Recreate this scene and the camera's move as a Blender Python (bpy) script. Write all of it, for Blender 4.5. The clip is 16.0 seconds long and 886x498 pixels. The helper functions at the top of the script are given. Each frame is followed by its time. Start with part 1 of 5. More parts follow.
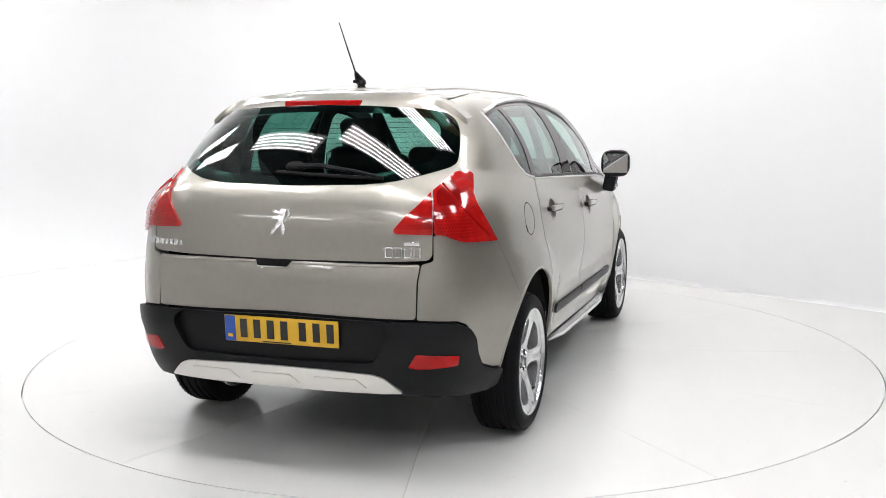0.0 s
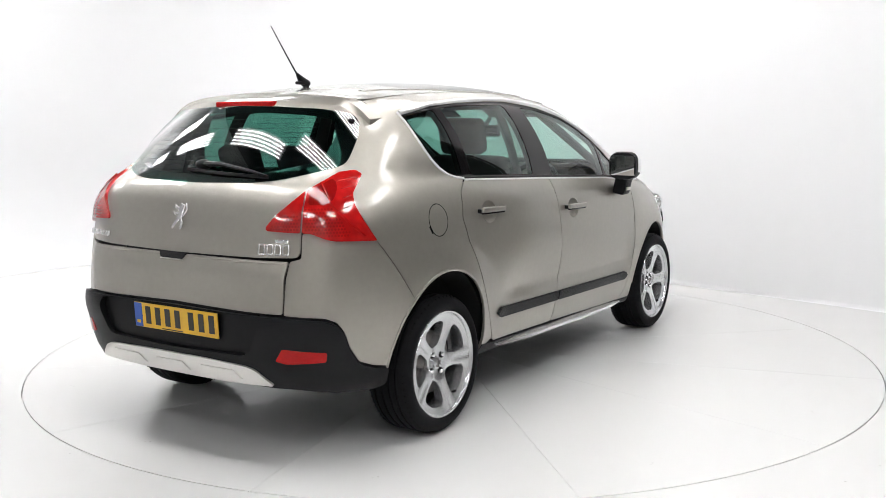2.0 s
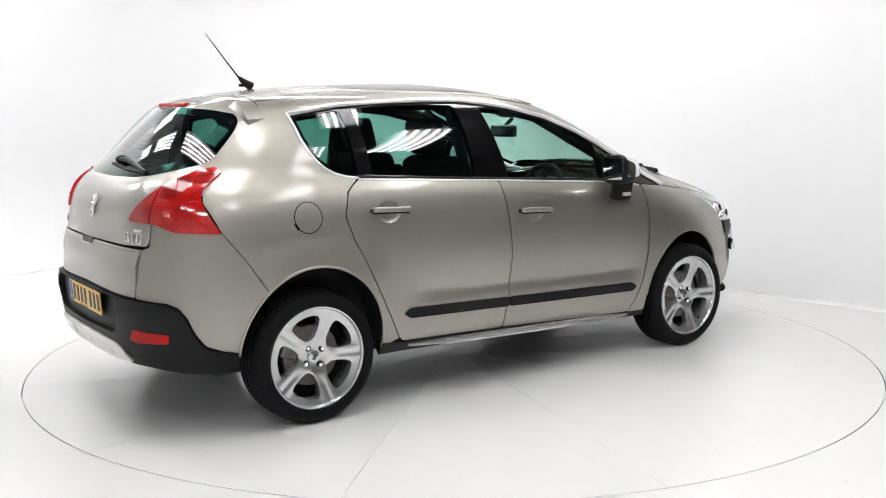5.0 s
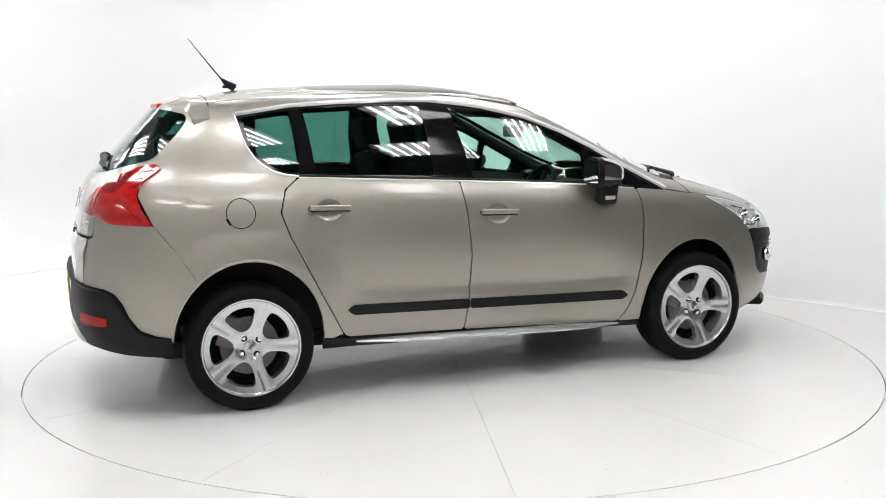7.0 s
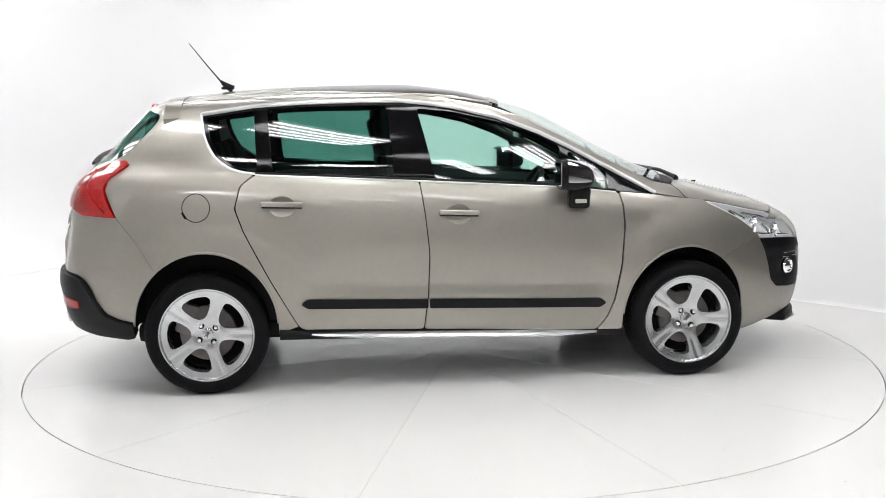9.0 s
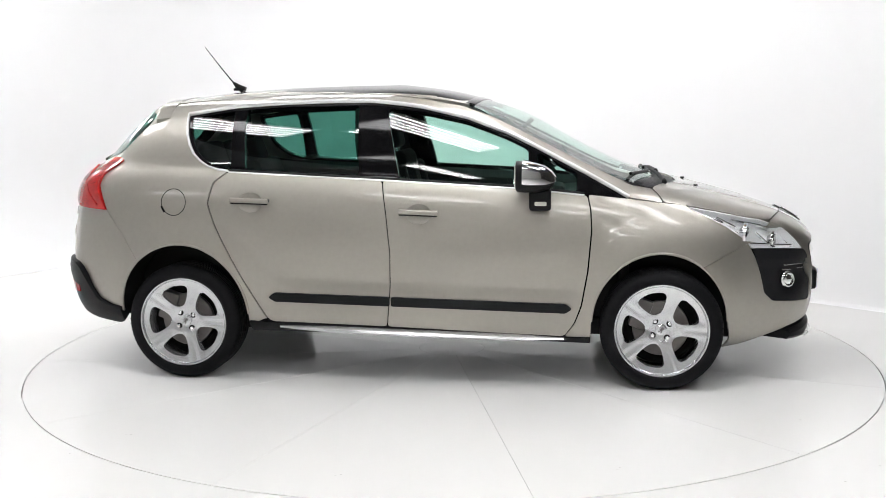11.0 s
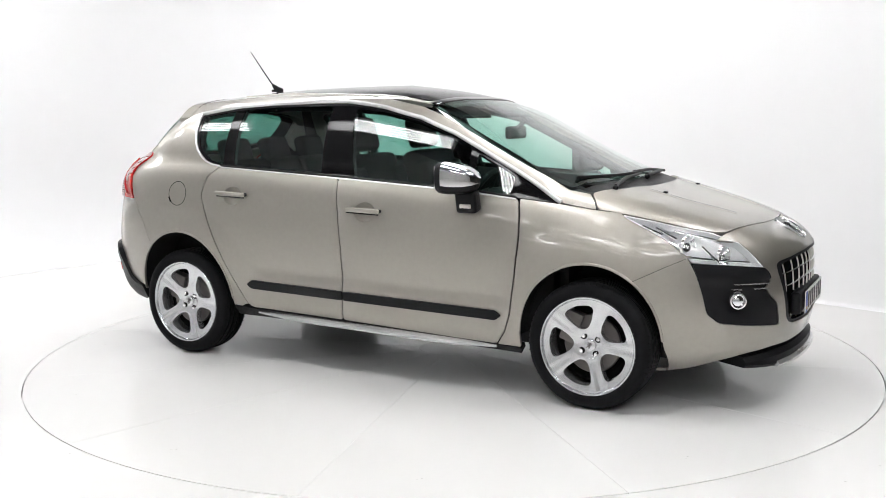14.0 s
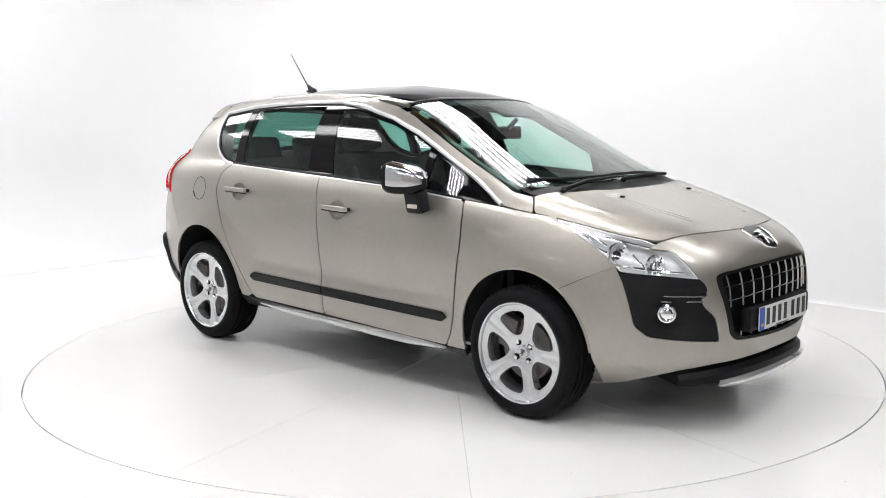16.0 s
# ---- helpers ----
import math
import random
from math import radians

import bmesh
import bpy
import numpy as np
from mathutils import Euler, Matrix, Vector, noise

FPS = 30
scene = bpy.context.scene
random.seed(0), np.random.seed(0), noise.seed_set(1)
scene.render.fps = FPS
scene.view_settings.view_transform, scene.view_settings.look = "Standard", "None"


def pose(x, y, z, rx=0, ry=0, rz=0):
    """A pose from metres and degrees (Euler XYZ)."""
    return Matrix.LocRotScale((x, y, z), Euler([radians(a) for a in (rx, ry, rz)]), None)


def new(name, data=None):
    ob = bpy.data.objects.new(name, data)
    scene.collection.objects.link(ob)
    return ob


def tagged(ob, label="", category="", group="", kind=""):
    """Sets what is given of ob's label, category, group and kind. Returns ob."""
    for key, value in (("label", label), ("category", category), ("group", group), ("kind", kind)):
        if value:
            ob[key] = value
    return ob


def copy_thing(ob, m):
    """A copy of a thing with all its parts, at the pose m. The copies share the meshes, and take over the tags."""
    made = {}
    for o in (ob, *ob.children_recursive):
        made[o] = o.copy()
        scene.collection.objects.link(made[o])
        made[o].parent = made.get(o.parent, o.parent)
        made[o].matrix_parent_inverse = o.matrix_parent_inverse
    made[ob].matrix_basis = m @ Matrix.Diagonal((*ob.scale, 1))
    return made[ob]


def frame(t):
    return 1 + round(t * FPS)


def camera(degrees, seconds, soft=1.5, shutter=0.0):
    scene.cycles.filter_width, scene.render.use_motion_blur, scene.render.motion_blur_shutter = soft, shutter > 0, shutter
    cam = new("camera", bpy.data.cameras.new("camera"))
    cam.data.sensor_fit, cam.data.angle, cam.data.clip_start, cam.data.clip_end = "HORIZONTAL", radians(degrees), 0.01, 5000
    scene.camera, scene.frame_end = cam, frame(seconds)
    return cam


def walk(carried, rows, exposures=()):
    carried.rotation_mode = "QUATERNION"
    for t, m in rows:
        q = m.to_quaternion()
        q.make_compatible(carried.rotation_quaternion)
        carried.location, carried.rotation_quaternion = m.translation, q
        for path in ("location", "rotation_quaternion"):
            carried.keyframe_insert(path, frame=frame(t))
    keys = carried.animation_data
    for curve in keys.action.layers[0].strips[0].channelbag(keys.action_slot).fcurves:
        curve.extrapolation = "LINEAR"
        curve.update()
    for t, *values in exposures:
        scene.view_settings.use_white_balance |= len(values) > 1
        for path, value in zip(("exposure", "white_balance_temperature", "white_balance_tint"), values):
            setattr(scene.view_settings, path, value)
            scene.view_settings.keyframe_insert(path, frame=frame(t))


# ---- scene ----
from mathutils.bvhtree import BVHTree
from mathutils.geometry import delaunay_2d_cdt

# ---- camera ----
cam = camera(48.3913, 16.0, soft=0.8)
CAM_POSE = pose(0, -6.0595, 1.4748, 82.0214, 0.4402, 0.4197)
walk(cam, [(0.0, CAM_POSE), (16.0, CAM_POSE)])
TURN_START, TURN_RATE = 71.4978, -7.1138      # degrees, degrees a second
CAR_SIDE = 0.0181                         # the car stands this far off the middle of the turntable

# ---- world and light ----
world = bpy.data.worlds.new("world")
scene.world = world
world.use_nodes = True
world.node_tree.nodes["Background"].inputs["Color"].default_value = (0.9, 0.95, 1.0, 1)
world.node_tree.nodes["Background"].inputs["Strength"].default_value = 0.02

TUBE_STRENGTH = 17.8
LAMP_Z, LAMP_LEN, LAMP_TURN = 3.7, 1.7, 45
# rows of lamps run beside the long wall: (across the rows, along them)
# added as unseen fill: -8.2, -1.3, (-4.75, 5.6), (-0.1, -3.2), (1.5, -3.2)
LAMP_ROWS = [(-8.2, (0.6,)), (-4.75, (3.0, 5.6)), (-2.62, (-5.9, -3.3, -0.7, 4.5)), (-2.0, (1.3,)), (-0.6, (3.75,)), (-0.1, (-3.2, 0.8)), (-1.3, (-4.9,)), (1.5, (-3.2, -0.5)), (0.9, (2.9,))]
LAMPS = [((u + v) * math.sqrt(0.5), (v - u) * math.sqrt(0.5), LAMP_TURN) for v, along in LAMP_ROWS for u in along]


# ---- the car's form: plan outlines stacked from the sills to the roof ----
def smooth_curve(knots, values, at):
    """A monotone cubic through the values at the knots."""
    k, v, at = np.asarray(knots, float), np.asarray(values, float), np.asarray(at, float)
    h, s = np.diff(k), np.diff(v) / np.diff(k)
    m = np.zeros(len(k))
    m[0], m[-1] = s[0], s[-1]
    for i in range(1, len(k) - 1):
        if s[i - 1] * s[i] > 0:
            a, b = 2 * h[i] + h[i - 1], h[i] + 2 * h[i - 1]
            m[i] = (a + b) / (a / s[i - 1] + b / s[i])
    i = np.clip(np.searchsorted(k, at, "right") - 1, 0, len(k) - 2)
    u = (at - k[i]) / h[i]
    return ((2 * u**3 - 3 * u**2 + 1) * v[i] + (u**3 - 2 * u**2 + u) * h[i] * m[i]
            + (-2 * u**3 + 3 * u**2) * v[i + 1] + (u**3 - u**2) * h[i] * m[i + 1])


HUB_F, HUB_R, HUB_Z = 1.210, -1.403, 0.322
MIDDLE = -0.3
# per level: nose x, z; tail x, z; flank z behind and ahead; half width; squareness of nose and tail
NOSE_X = [1.92, 2.08, 2.12, 2.13, 2.125, 2.06, 1.92, 1.56, 1.145, 0.885, 0.68, 0.48, 0.275, 0.087, -0.098, -0.278]
NOSE_Z = [0.178, 0.264, 0.43, 0.595, 0.74, 0.83, 0.912, 1.012, 1.123, 1.236, 1.345, 1.462, 1.53, 1.584, 1.614, 1.634]
TAIL_X = [-1.983, -2.165, -2.209, -2.216, -2.195, -2.164, -2.146, -2.074, -2.003, -1.926, -1.821, -1.748, -1.699, -1.547, -1.297, -0.997]
TAIL_Z = [0.25, 0.309, 0.45, 0.6, 0.756, 0.931, 1.062, 1.166, 1.215, 1.299, 1.418, 1.495, 1.542, 1.566, 1.601, 1.616]
REAR_Z = [0.261, 0.322, 0.456, 0.622, 0.8, 0.948, 1.059, 1.151, 1.179, 1.268, 1.389, 1.479, 1.533, 1.57, 1.608, 1.629]
FORE_Z = [0.180, 0.275, 0.421, 0.582, 0.746, 0.876, 0.977, 1.059, 1.1, 1.225, 1.356, 1.471, 1.523, 1.576, 1.611, 1.634]
WIDTH = [0.776, 0.839, 0.865, 0.888, 0.896, 0.886, 0.868, 0.825, 0.808, 0.787, 0.73, 0.663, 0.6, 0.465, 0.25, 0.0]
NOSE_N = [3.9, 4.4, 4.6, 4.3, 3.9, 3.8, 3.7, 4.2, 4.9, 5.2, 4.8, 4.2, 3.4, 2.5, 2.2, 2.1]
TAIL_N = [5.2, 6.3, 6.6, 6.7, 7.0, 7.1, 6.9, 6.3, 5.8, 5.8, 5.8, 5.4, 4.6, 3.4, 2.6, 2.2]
TAIL_BOW = 0.05
NOSE_BOW = [0.09, 0.11, 0.12, 0.12, 0.12, 0.115, 0.10, 0.05, 0.02, 0.02, 0.02, 0.02, 0.02, 0.01, 0.01, 0.0]
LEVELS, AROUND = 260, 190


def eased(a, axis, sigma, odd=False):
    """Rounds off a run of values along one axis; mirrored (or turned over) past both ends."""
    k = int(3 * sigma) + 1
    a = np.moveaxis(a, axis, 0)
    if odd:
        wide = np.concatenate([2 * a[:1] - a[k:0:-1], a, 2 * a[-1:] - a[-2:-k - 2:-1]])
    else:
        wide = np.concatenate([a[k:0:-1], a, a[-2:-k - 2:-1]])
    w = np.exp(-0.5 * (np.arange(-k, k + 1) / sigma) ** 2)
    w /= w.sum()
    return np.moveaxis(sum(w[i] * wide[i:i + len(a)] for i in range(2 * k + 1)), 0, axis)


def body_grid():
    """Points [level, step, xyz] of the half with y < 0, from nose to tail."""
    k = np.arange(len(WIDTH))
    at = np.linspace(0, k[-1], LEVELS)
    nx, nz, tx, tz, rz, fz, w, nn, tn, nb = [eased(smooth_curve(k, c, at), 0, 7.0, True)[:, None] for c in
                                         (NOSE_X, NOSE_Z, TAIL_X, TAIL_Z, REAR_Z, FORE_Z, WIDTH, NOSE_N, TAIL_N, NOSE_BOW)]
    phi = np.linspace(0, math.pi, AROUND)[None, :]
    c, s = np.cos(phi), np.sin(phi)
    length = np.maximum(np.where(c > 0, nx - MIDDLE, MIDDLE - tx), 0.01)
    n = nn * (0.5 + 0.5 * c) + tn * (0.5 - 0.5 * c)
    wide = np.maximum(w, 1e-4)
    r = ((np.abs(c) / length) ** n + (np.abs(s) / wide) ** n) ** (-1 / n)
    x, y = MIDDLE + r * c, -r * s
    # bowed tail and nose
    bow = np.where(c < 0, TAIL_BOW, -nb) * (y / wide) ** 2
    x = x + bow * np.clip(np.abs(c) * 1.6 - 0.6, 0, 1)
    # heights run from tail to nose over two points on the flank
    z = np.zeros_like(x)
    for j in range(LEVELS):
        gap = 0.2 * (nx[j, 0] - tx[j, 0])
        xa, xb = max(-1.2, tx[j, 0] + gap), min(0.8, nx[j, 0] - gap)
        z[j] = smooth_curve([tx[j, 0], xa, xb, nx[j, 0]], [tz[j, 0], rz[j, 0], fz[j, 0], nz[j, 0]], np.clip(x[j], tx[j, 0], nx[j, 0]))
    # one flowing skin before the pressings are let in
    x, z = eased(x, 1, 2.5), eased(z, 1, 2.5)
    y = eased(y, 1, 2.5, True)
    # flared arches
    for hub in (HUB_F, HUB_R):
        d = np.hypot(x - hub, (z - HUB_Z) * (0.97 if hub > 0 else 1.0))
        u = np.clip((0.585 - d) / 0.185, 0, 1)
        y -= np.where(s > 0.2, 0.024 * (1.5 * u - 0.5 * u * u) * np.clip(1.6 - np.abs(x - hub) / 0.40, 0, 1), 0)
    # scalloped doors: the skin sinks in to a crease, then comes out to the rubbing strip
    level = z + 0.0235 * (x + 0.9)
    turn_in = np.where(level > 0.572, np.clip(1 - (level - 0.572) / 0.24, 0, 1) ** 2, np.clip((level - 0.512) / 0.06, 0, 1))
    reach = np.clip((x + 0.86) / 0.14, 0, 1) * np.clip((0.80 - x) / 0.14, 0, 1)
    y += np.where(s > 0.2, 0.015 * turn_in * np.sqrt(reach), 0)
    return np.stack([x, y, z], 2)


# ---- materials ----
def material(name, color, rough=0.5, metal=0.0, grain=0.0, scale=60.0, relief=0.0, relief_scale=200.0, rough_vary=0.0, **more):
    """A surface with two scales of variation: broad stains and fine grain, and fine relief."""
    m = bpy.data.materials.new(name)
    m.use_nodes = True
    n, links = m.node_tree.nodes, m.node_tree.links
    b = n["Principled BSDF"]
    b.inputs["Roughness"].default_value = rough
    b.inputs["Metallic"].default_value = metal
    b.inputs["Base Color"].default_value = (*color, 1)
    for key, value in more.items():
        b.inputs[key.replace("_", " ")].default_value = value
    place = n.new("ShaderNodeTexCoord")

    def cloud(size, detail):
        t = n.new("ShaderNodeTexNoise")
        t.inputs["Scale"].default_value, t.inputs["Detail"].default_value = size, detail
        links.new(place.outputs["Object"], t.inputs["Vector"])
        return t.outputs["Fac"]
    if grain:
        last = None
        for size, detail, share in ((scale, 3, 0.6), (scale / 25, 4, 1.0)):
            mix = n.new("ShaderNodeMix")
            mix.data_type, mix.blend_type = "RGBA", "OVERLAY"
            mix.inputs["Factor"].default_value = grain * share
            if last is None:
                mix.inputs["A"].default_value = (*color, 1)
            else:
                links.new(last, mix.inputs["A"])
            links.new(cloud(size, detail), mix.inputs["B"])
            last = mix.outputs["Result"]
        links.new(last, b.inputs["Base Color"])
    if rough_vary:
        span = n.new("ShaderNodeMapRange")
        span.inputs["To Min"].default_value, span.inputs["To Max"].default_value = rough - rough_vary, rough + rough_vary
        links.new(cloud(scale / 12, 5), span.inputs["Value"])
        links.new(span.outputs["Result"], b.inputs["Roughness"])
    if relief:
        bump = n.new("ShaderNodeBump")
        bump.inputs["Strength"].default_value, bump.inputs["Distance"].default_value = relief, 0.002
        links.new(cloud(relief_scale, 3), bump.inputs["Height"])
        links.new(bump.outputs["Normal"], b.inputs["Normal"])
    return m


def glass(name, tint, gloss=0.0):
    """Thin glass: a tinted pane with a mirror's gloss at grazing angles."""
    m = bpy.data.materials.new(name)
    m.use_nodes = True
    n, links = m.node_tree.nodes, m.node_tree.links
    n.remove(n["Principled BSDF"])
    clear, shine, mix, weight = (n.new("ShaderNodeBsdfTransparent"), n.new("ShaderNodeBsdfGlossy"),
                                 n.new("ShaderNodeMixShader"), n.new("ShaderNodeLayerWeight"))
    power, scaled = n.new("ShaderNodeMath"), n.new("ShaderNodeMath")
    clear.inputs["Color"].default_value = (*tint, 1)
    shine.inputs["Roughness"].default_value = 0.01
    shine.inputs["Color"].default_value = (1, 1, 1, 1)
    weight.inputs["Blend"].default_value = 0.5
    power.operation, scaled.operation = "POWER", "MULTIPLY_ADD"
    power.inputs[1].default_value = 4.5
    scaled.inputs[1].default_value, scaled.inputs[2].default_value = 0.9, 0.06 + gloss
    links.new(weight.outputs["Facing"], power.inputs[0])
    links.new(power.outputs["Value"], scaled.inputs[0])
    links.new(scaled.outputs["Value"], mix.inputs["Fac"])
    links.new(clear.outputs["BSDF"], mix.inputs[1])
    links.new(shine.outputs["BSDF"], mix.inputs[2])
    links.new(mix.outputs["Shader"], n["Material Output"].inputs["Surface"])
    return m


def lens_red(name):
    """Red lamp plastic with the cells of its reflector showing through."""
    m = material(name, (0.55, 0.008, 0.008), 0.12, 0.0, Coat_Weight=1.0, Coat_Roughness=0.02)
    n, links = m.node_tree.nodes, m.node_tree.links
    b = n["Principled BSDF"]
    place, cells, ramp = n.new("ShaderNodeTexCoord"), n.new("ShaderNodeTexVoronoi"), n.new("ShaderNodeValToRGB")
    cells.inputs["Scale"].default_value = 26
    cells.inputs["Randomness"].default_value = 0.2
    ramp.color_ramp.elements[0].color, ramp.color_ramp.elements[1].color = (0.56, 0.010, 0.009, 1), (0.44, 0.006, 0.006, 1)
    ramp.color_ramp.elements[0].position, ramp.color_ramp.elements[1].position = 0.1, 0.55
    links.new(place.outputs["Object"], cells.inputs["Vector"])
    links.new(cells.outputs["Distance"], ramp.inputs["Fac"])
    links.new(ramp.outputs["Color"], b.inputs["Base Color"])
    return m


def lens_dots(grid, lift, side):
    """The round cells of a lamp, showing as small discs under its lens; grid of (angle, height)."""
    bm = bmesh.new()
    for u, v in grid:
        p, n = project("rear", u, v, side)
        a = Vector((0, 0, 1)).cross(n).normalized()
        b = n.cross(a)
        p = p + n * (lift(u, v) + 0.0012)
        bm.faces.new([bm.verts.new(p + 0.0048 * (math.cos(k * math.pi / 4) * a + math.sin(k * math.pi / 4) * b)) for k in range(8)])
    return bm


PAINT = material("champagne_paint", (0.375, 0.354, 0.317), 0.46, 0.88, grain=0.05, scale=900, Coat_Weight=1.0, Coat_Roughness=0.015, Coat_IOR=1.42, Specular_IOR_Level=0.08)
BLACK_PLASTIC = material("black_plastic", (0.010, 0.010, 0.011), 0.42, grain=0.1, scale=40, relief=0.25, relief_scale=700, rough_vary=0.08, Specular_IOR_Level=0.15)
GLOSS_BLACK = material("gloss_black", (0.008, 0.008, 0.009), 0.07)
SATIN_BLACK = material("satin_black", (0.005, 0.005, 0.0055), 0.09, Specular_IOR_Level=0.25, rough_vary=0.02)
BRIGHT = material("bright_trim", (0.86, 0.86, 0.86), 0.22, 0.7)
BOWL = material("lamp_bowl", (0.90, 0.90, 0.91), 0.30, 0.0)
MOULDING = material("polished_moulding", (0.86, 0.86, 0.86), 0.18, 0.25)
ROOF_PANE = material("roof_pane", (0.006, 0.006, 0.007), 0.05, Specular_IOR_Level=0.05)
DARK = material("dark_void", (0.008, 0.008, 0.008), 0.8, Specular_IOR_Level=0.05)
CHROME = material("chrome", (0.85, 0.85, 0.86), 0.08, 1.0)
SATIN = material("satin_aluminium", (0.72, 0.70, 0.67), 0.36, 0.75, grain=0.05, scale=120, rough_vary=0.05)
ALLOY = material("silver_alloy", (0.62, 0.63, 0.64), 0.26, 0.8, grain=0.04, scale=200, Coat_Weight=0.6, Coat_Roughness=0.06)
RUBBER = material("tyre_rubber", (0.008, 0.008, 0.009), 0.62, grain=0.2, scale=30, relief=0.3, relief_scale=400, rough_vary=0.1, Specular_IOR_Level=0.09)
STEEL = material("brake_steel", (0.13, 0.12, 0.115), 0.45, 0.8, grain=0.3, scale=30)
TRIM = material("dark_trim", (0.020, 0.020, 0.021), 0.7, grain=0.2, scale=25, relief=0.3, relief_scale=300, Specular_IOR_Level=0.2)
CLOTH = material("seat_cloth", (0.016, 0.016, 0.018), 0.9, grain=0.4, scale=80, relief=0.5, relief_scale=500)
GLASS_FRONT = glass("green_glass", (0.62, 0.83, 0.76))
GLASS_REAR = glass("privacy_glass", (0.24, 0.47, 0.41))
GLASS_CLEAR = glass("lamp_glass", (0.96, 0.97, 0.97))
MIRROR = material("mirror", (0.9, 0.9, 0.9), 0.01, 1.0)
RED_LENS = lens_red("red_lens")
RED_DEEP = material("deep_red_lens", (0.24, 0.003, 0.003), 0.10, grain=0.2, scale=120)
RED_CELL = material("red_cell", (0.33, 0.004, 0.004), 0.15, grain=0.2, scale=90, Coat_Weight=1.0, Coat_Roughness=0.03)
RED_FOG = material("red_reflector", (0.40, 0.004, 0.004), 0.18, grain=0.4, scale=160, Specular_IOR_Level=0.3)
YELLOW = material("plate_yellow", (0.72, 0.42, 0.02), 0.35, grain=0.03, scale=50)
PLATE_WHITE = material("plate_white", (0.72, 0.72, 0.70), 0.35, grain=0.03, scale=50)
BLUE = material("plate_blue", (0.02, 0.09, 0.45), 0.35)
INK = material("plate_ink", (0.012, 0.010, 0.010), 0.4)
ORANGE = material("indicator_lens", (0.75, 0.72, 0.66), 0.12, 0.3)
FLOOR_PAINT = material("white_floor_paint", (0.84, 0.835, 0.82), 0.20, grain=0.03, scale=18, relief=0.04, relief_scale=25, rough_vary=0.07)
def scuffed(m):
    """Sparse dark specks and scuffs on a floor."""
    n, links = m.node_tree.nodes, m.node_tree.links
    b = n["Principled BSDF"]
    before = b.inputs["Base Color"].links[0].from_socket
    place = n.new("ShaderNodeTexCoord")
    last = before
    for scale, low, high in ((2.6, 0.018, 0.030), (6.5, 0.022, 0.035)):
        spots, span, mix = n.new("ShaderNodeTexVoronoi"), n.new("ShaderNodeMapRange"), n.new("ShaderNodeMix")
        spots.inputs["Scale"].default_value = scale
        span.inputs["From Min"].default_value, span.inputs["From Max"].default_value = low, high
        span.inputs["To Min"].default_value, span.inputs["To Max"].default_value = 0.45, 0.0
        mix.data_type = "RGBA"
        mix.inputs["B"].default_value = (0.30, 0.28, 0.25, 1)
        links.new(place.outputs["Object"], spots.inputs["Vector"])
        links.new(spots.outputs["Distance"], span.inputs["Value"])
        links.new(span.outputs["Result"], mix.inputs["Factor"])
        links.new(last, mix.inputs["A"])
        last = mix.outputs["Result"]
    links.new(last, b.inputs["Base Color"])


scuffed(FLOOR_PAINT)
WALL_PAINT = material("white_wall_paint", (0.75, 0.75, 0.755), 0.75, grain=0.025, scale=8, relief=0.05, relief_scale=60)
SEAM = material("seam_grey", (0.42, 0.41, 0.40), 0.8, grain=0.5, scale=12)
HALL_WALL = material("hall_wall", (0.66, 0.65, 0.63), 0.8, grain=0.5, scale=6)
HALL_DARK = material("hall_dark_wall", (0.055, 0.050, 0.045), 0.8, grain=0.5, scale=6)
HALL_ROOF_PALE = material("pale_roof", (0.55, 0.55, 0.56), 0.8, grain=0.2, scale=5)
HALL_ROOF = material("hall_roof", (0.055, 0.055, 0.06), 0.8, grain=0.3, scale=5)
WOOD = material("timber", (0.38, 0.21, 0.08), 0.6, grain=0.5, scale=10)
TUBE = material("tube_glow", (1, 1, 1), 0.5, Emission_Color=(0.985, 0.985, 0.995, 1), Emission_Strength=TUBE_STRENGTH)
LAMP_CASE = material("lamp_case", (0.75, 0.75, 0.75), 0.5)


# ---- mesh helpers ----
def mesh_of(name, verts, faces, mat, smooth=True, normals=None):
    me = bpy.data.meshes.new(name)
    me.from_pydata([tuple(v) for v in verts], [], faces)
    me.materials.append(mat)
    if smooth:
        me.shade_smooth()
    if normals is not None:
        me.normals_split_custom_set_from_vertices([tuple(v) for v in normals])
    return me


def hang(name, me, parent=None, label="", m=None):
    ob = new(name, me)
    if parent is not None:
        ob.parent = parent
    if m is not None:
        ob.matrix_basis = m
    if label:
        tagged(ob, label)
    return ob


def part(name, bm, mat, parent=None, label="", smooth=True, m=None):
    me = bpy.data.meshes.new(name)
    bmesh.ops.recalc_face_normals(bm, faces=bm.faces)
    bm.to_mesh(me)
    bm.free()
    me.materials.append(mat)
    if smooth:
        me.shade_smooth()
        me.set_sharp_from_angle(angle=radians(38))
    return hang(name, me, parent, label, m)


def box(size, at=(0, 0, 0), bevel=0.0, segments=2, turn=None, bm=None):
    """A bevelled box, of its full size, about a point."""
    bm = bm or bmesh.new()
    m = Matrix.Translation(at) @ (turn or Matrix.Identity(4)) @ Matrix.Diagonal((*size, 1))
    made = bmesh.ops.create_cube(bm, size=1, matrix=m)["verts"]
    if bevel:
        edges = list({e for v in made for e in v.link_edges})
        bmesh.ops.bevel(bm, geom=edges, offset=bevel, segments=segments, affect="EDGES", profile=0.6)
    return bm


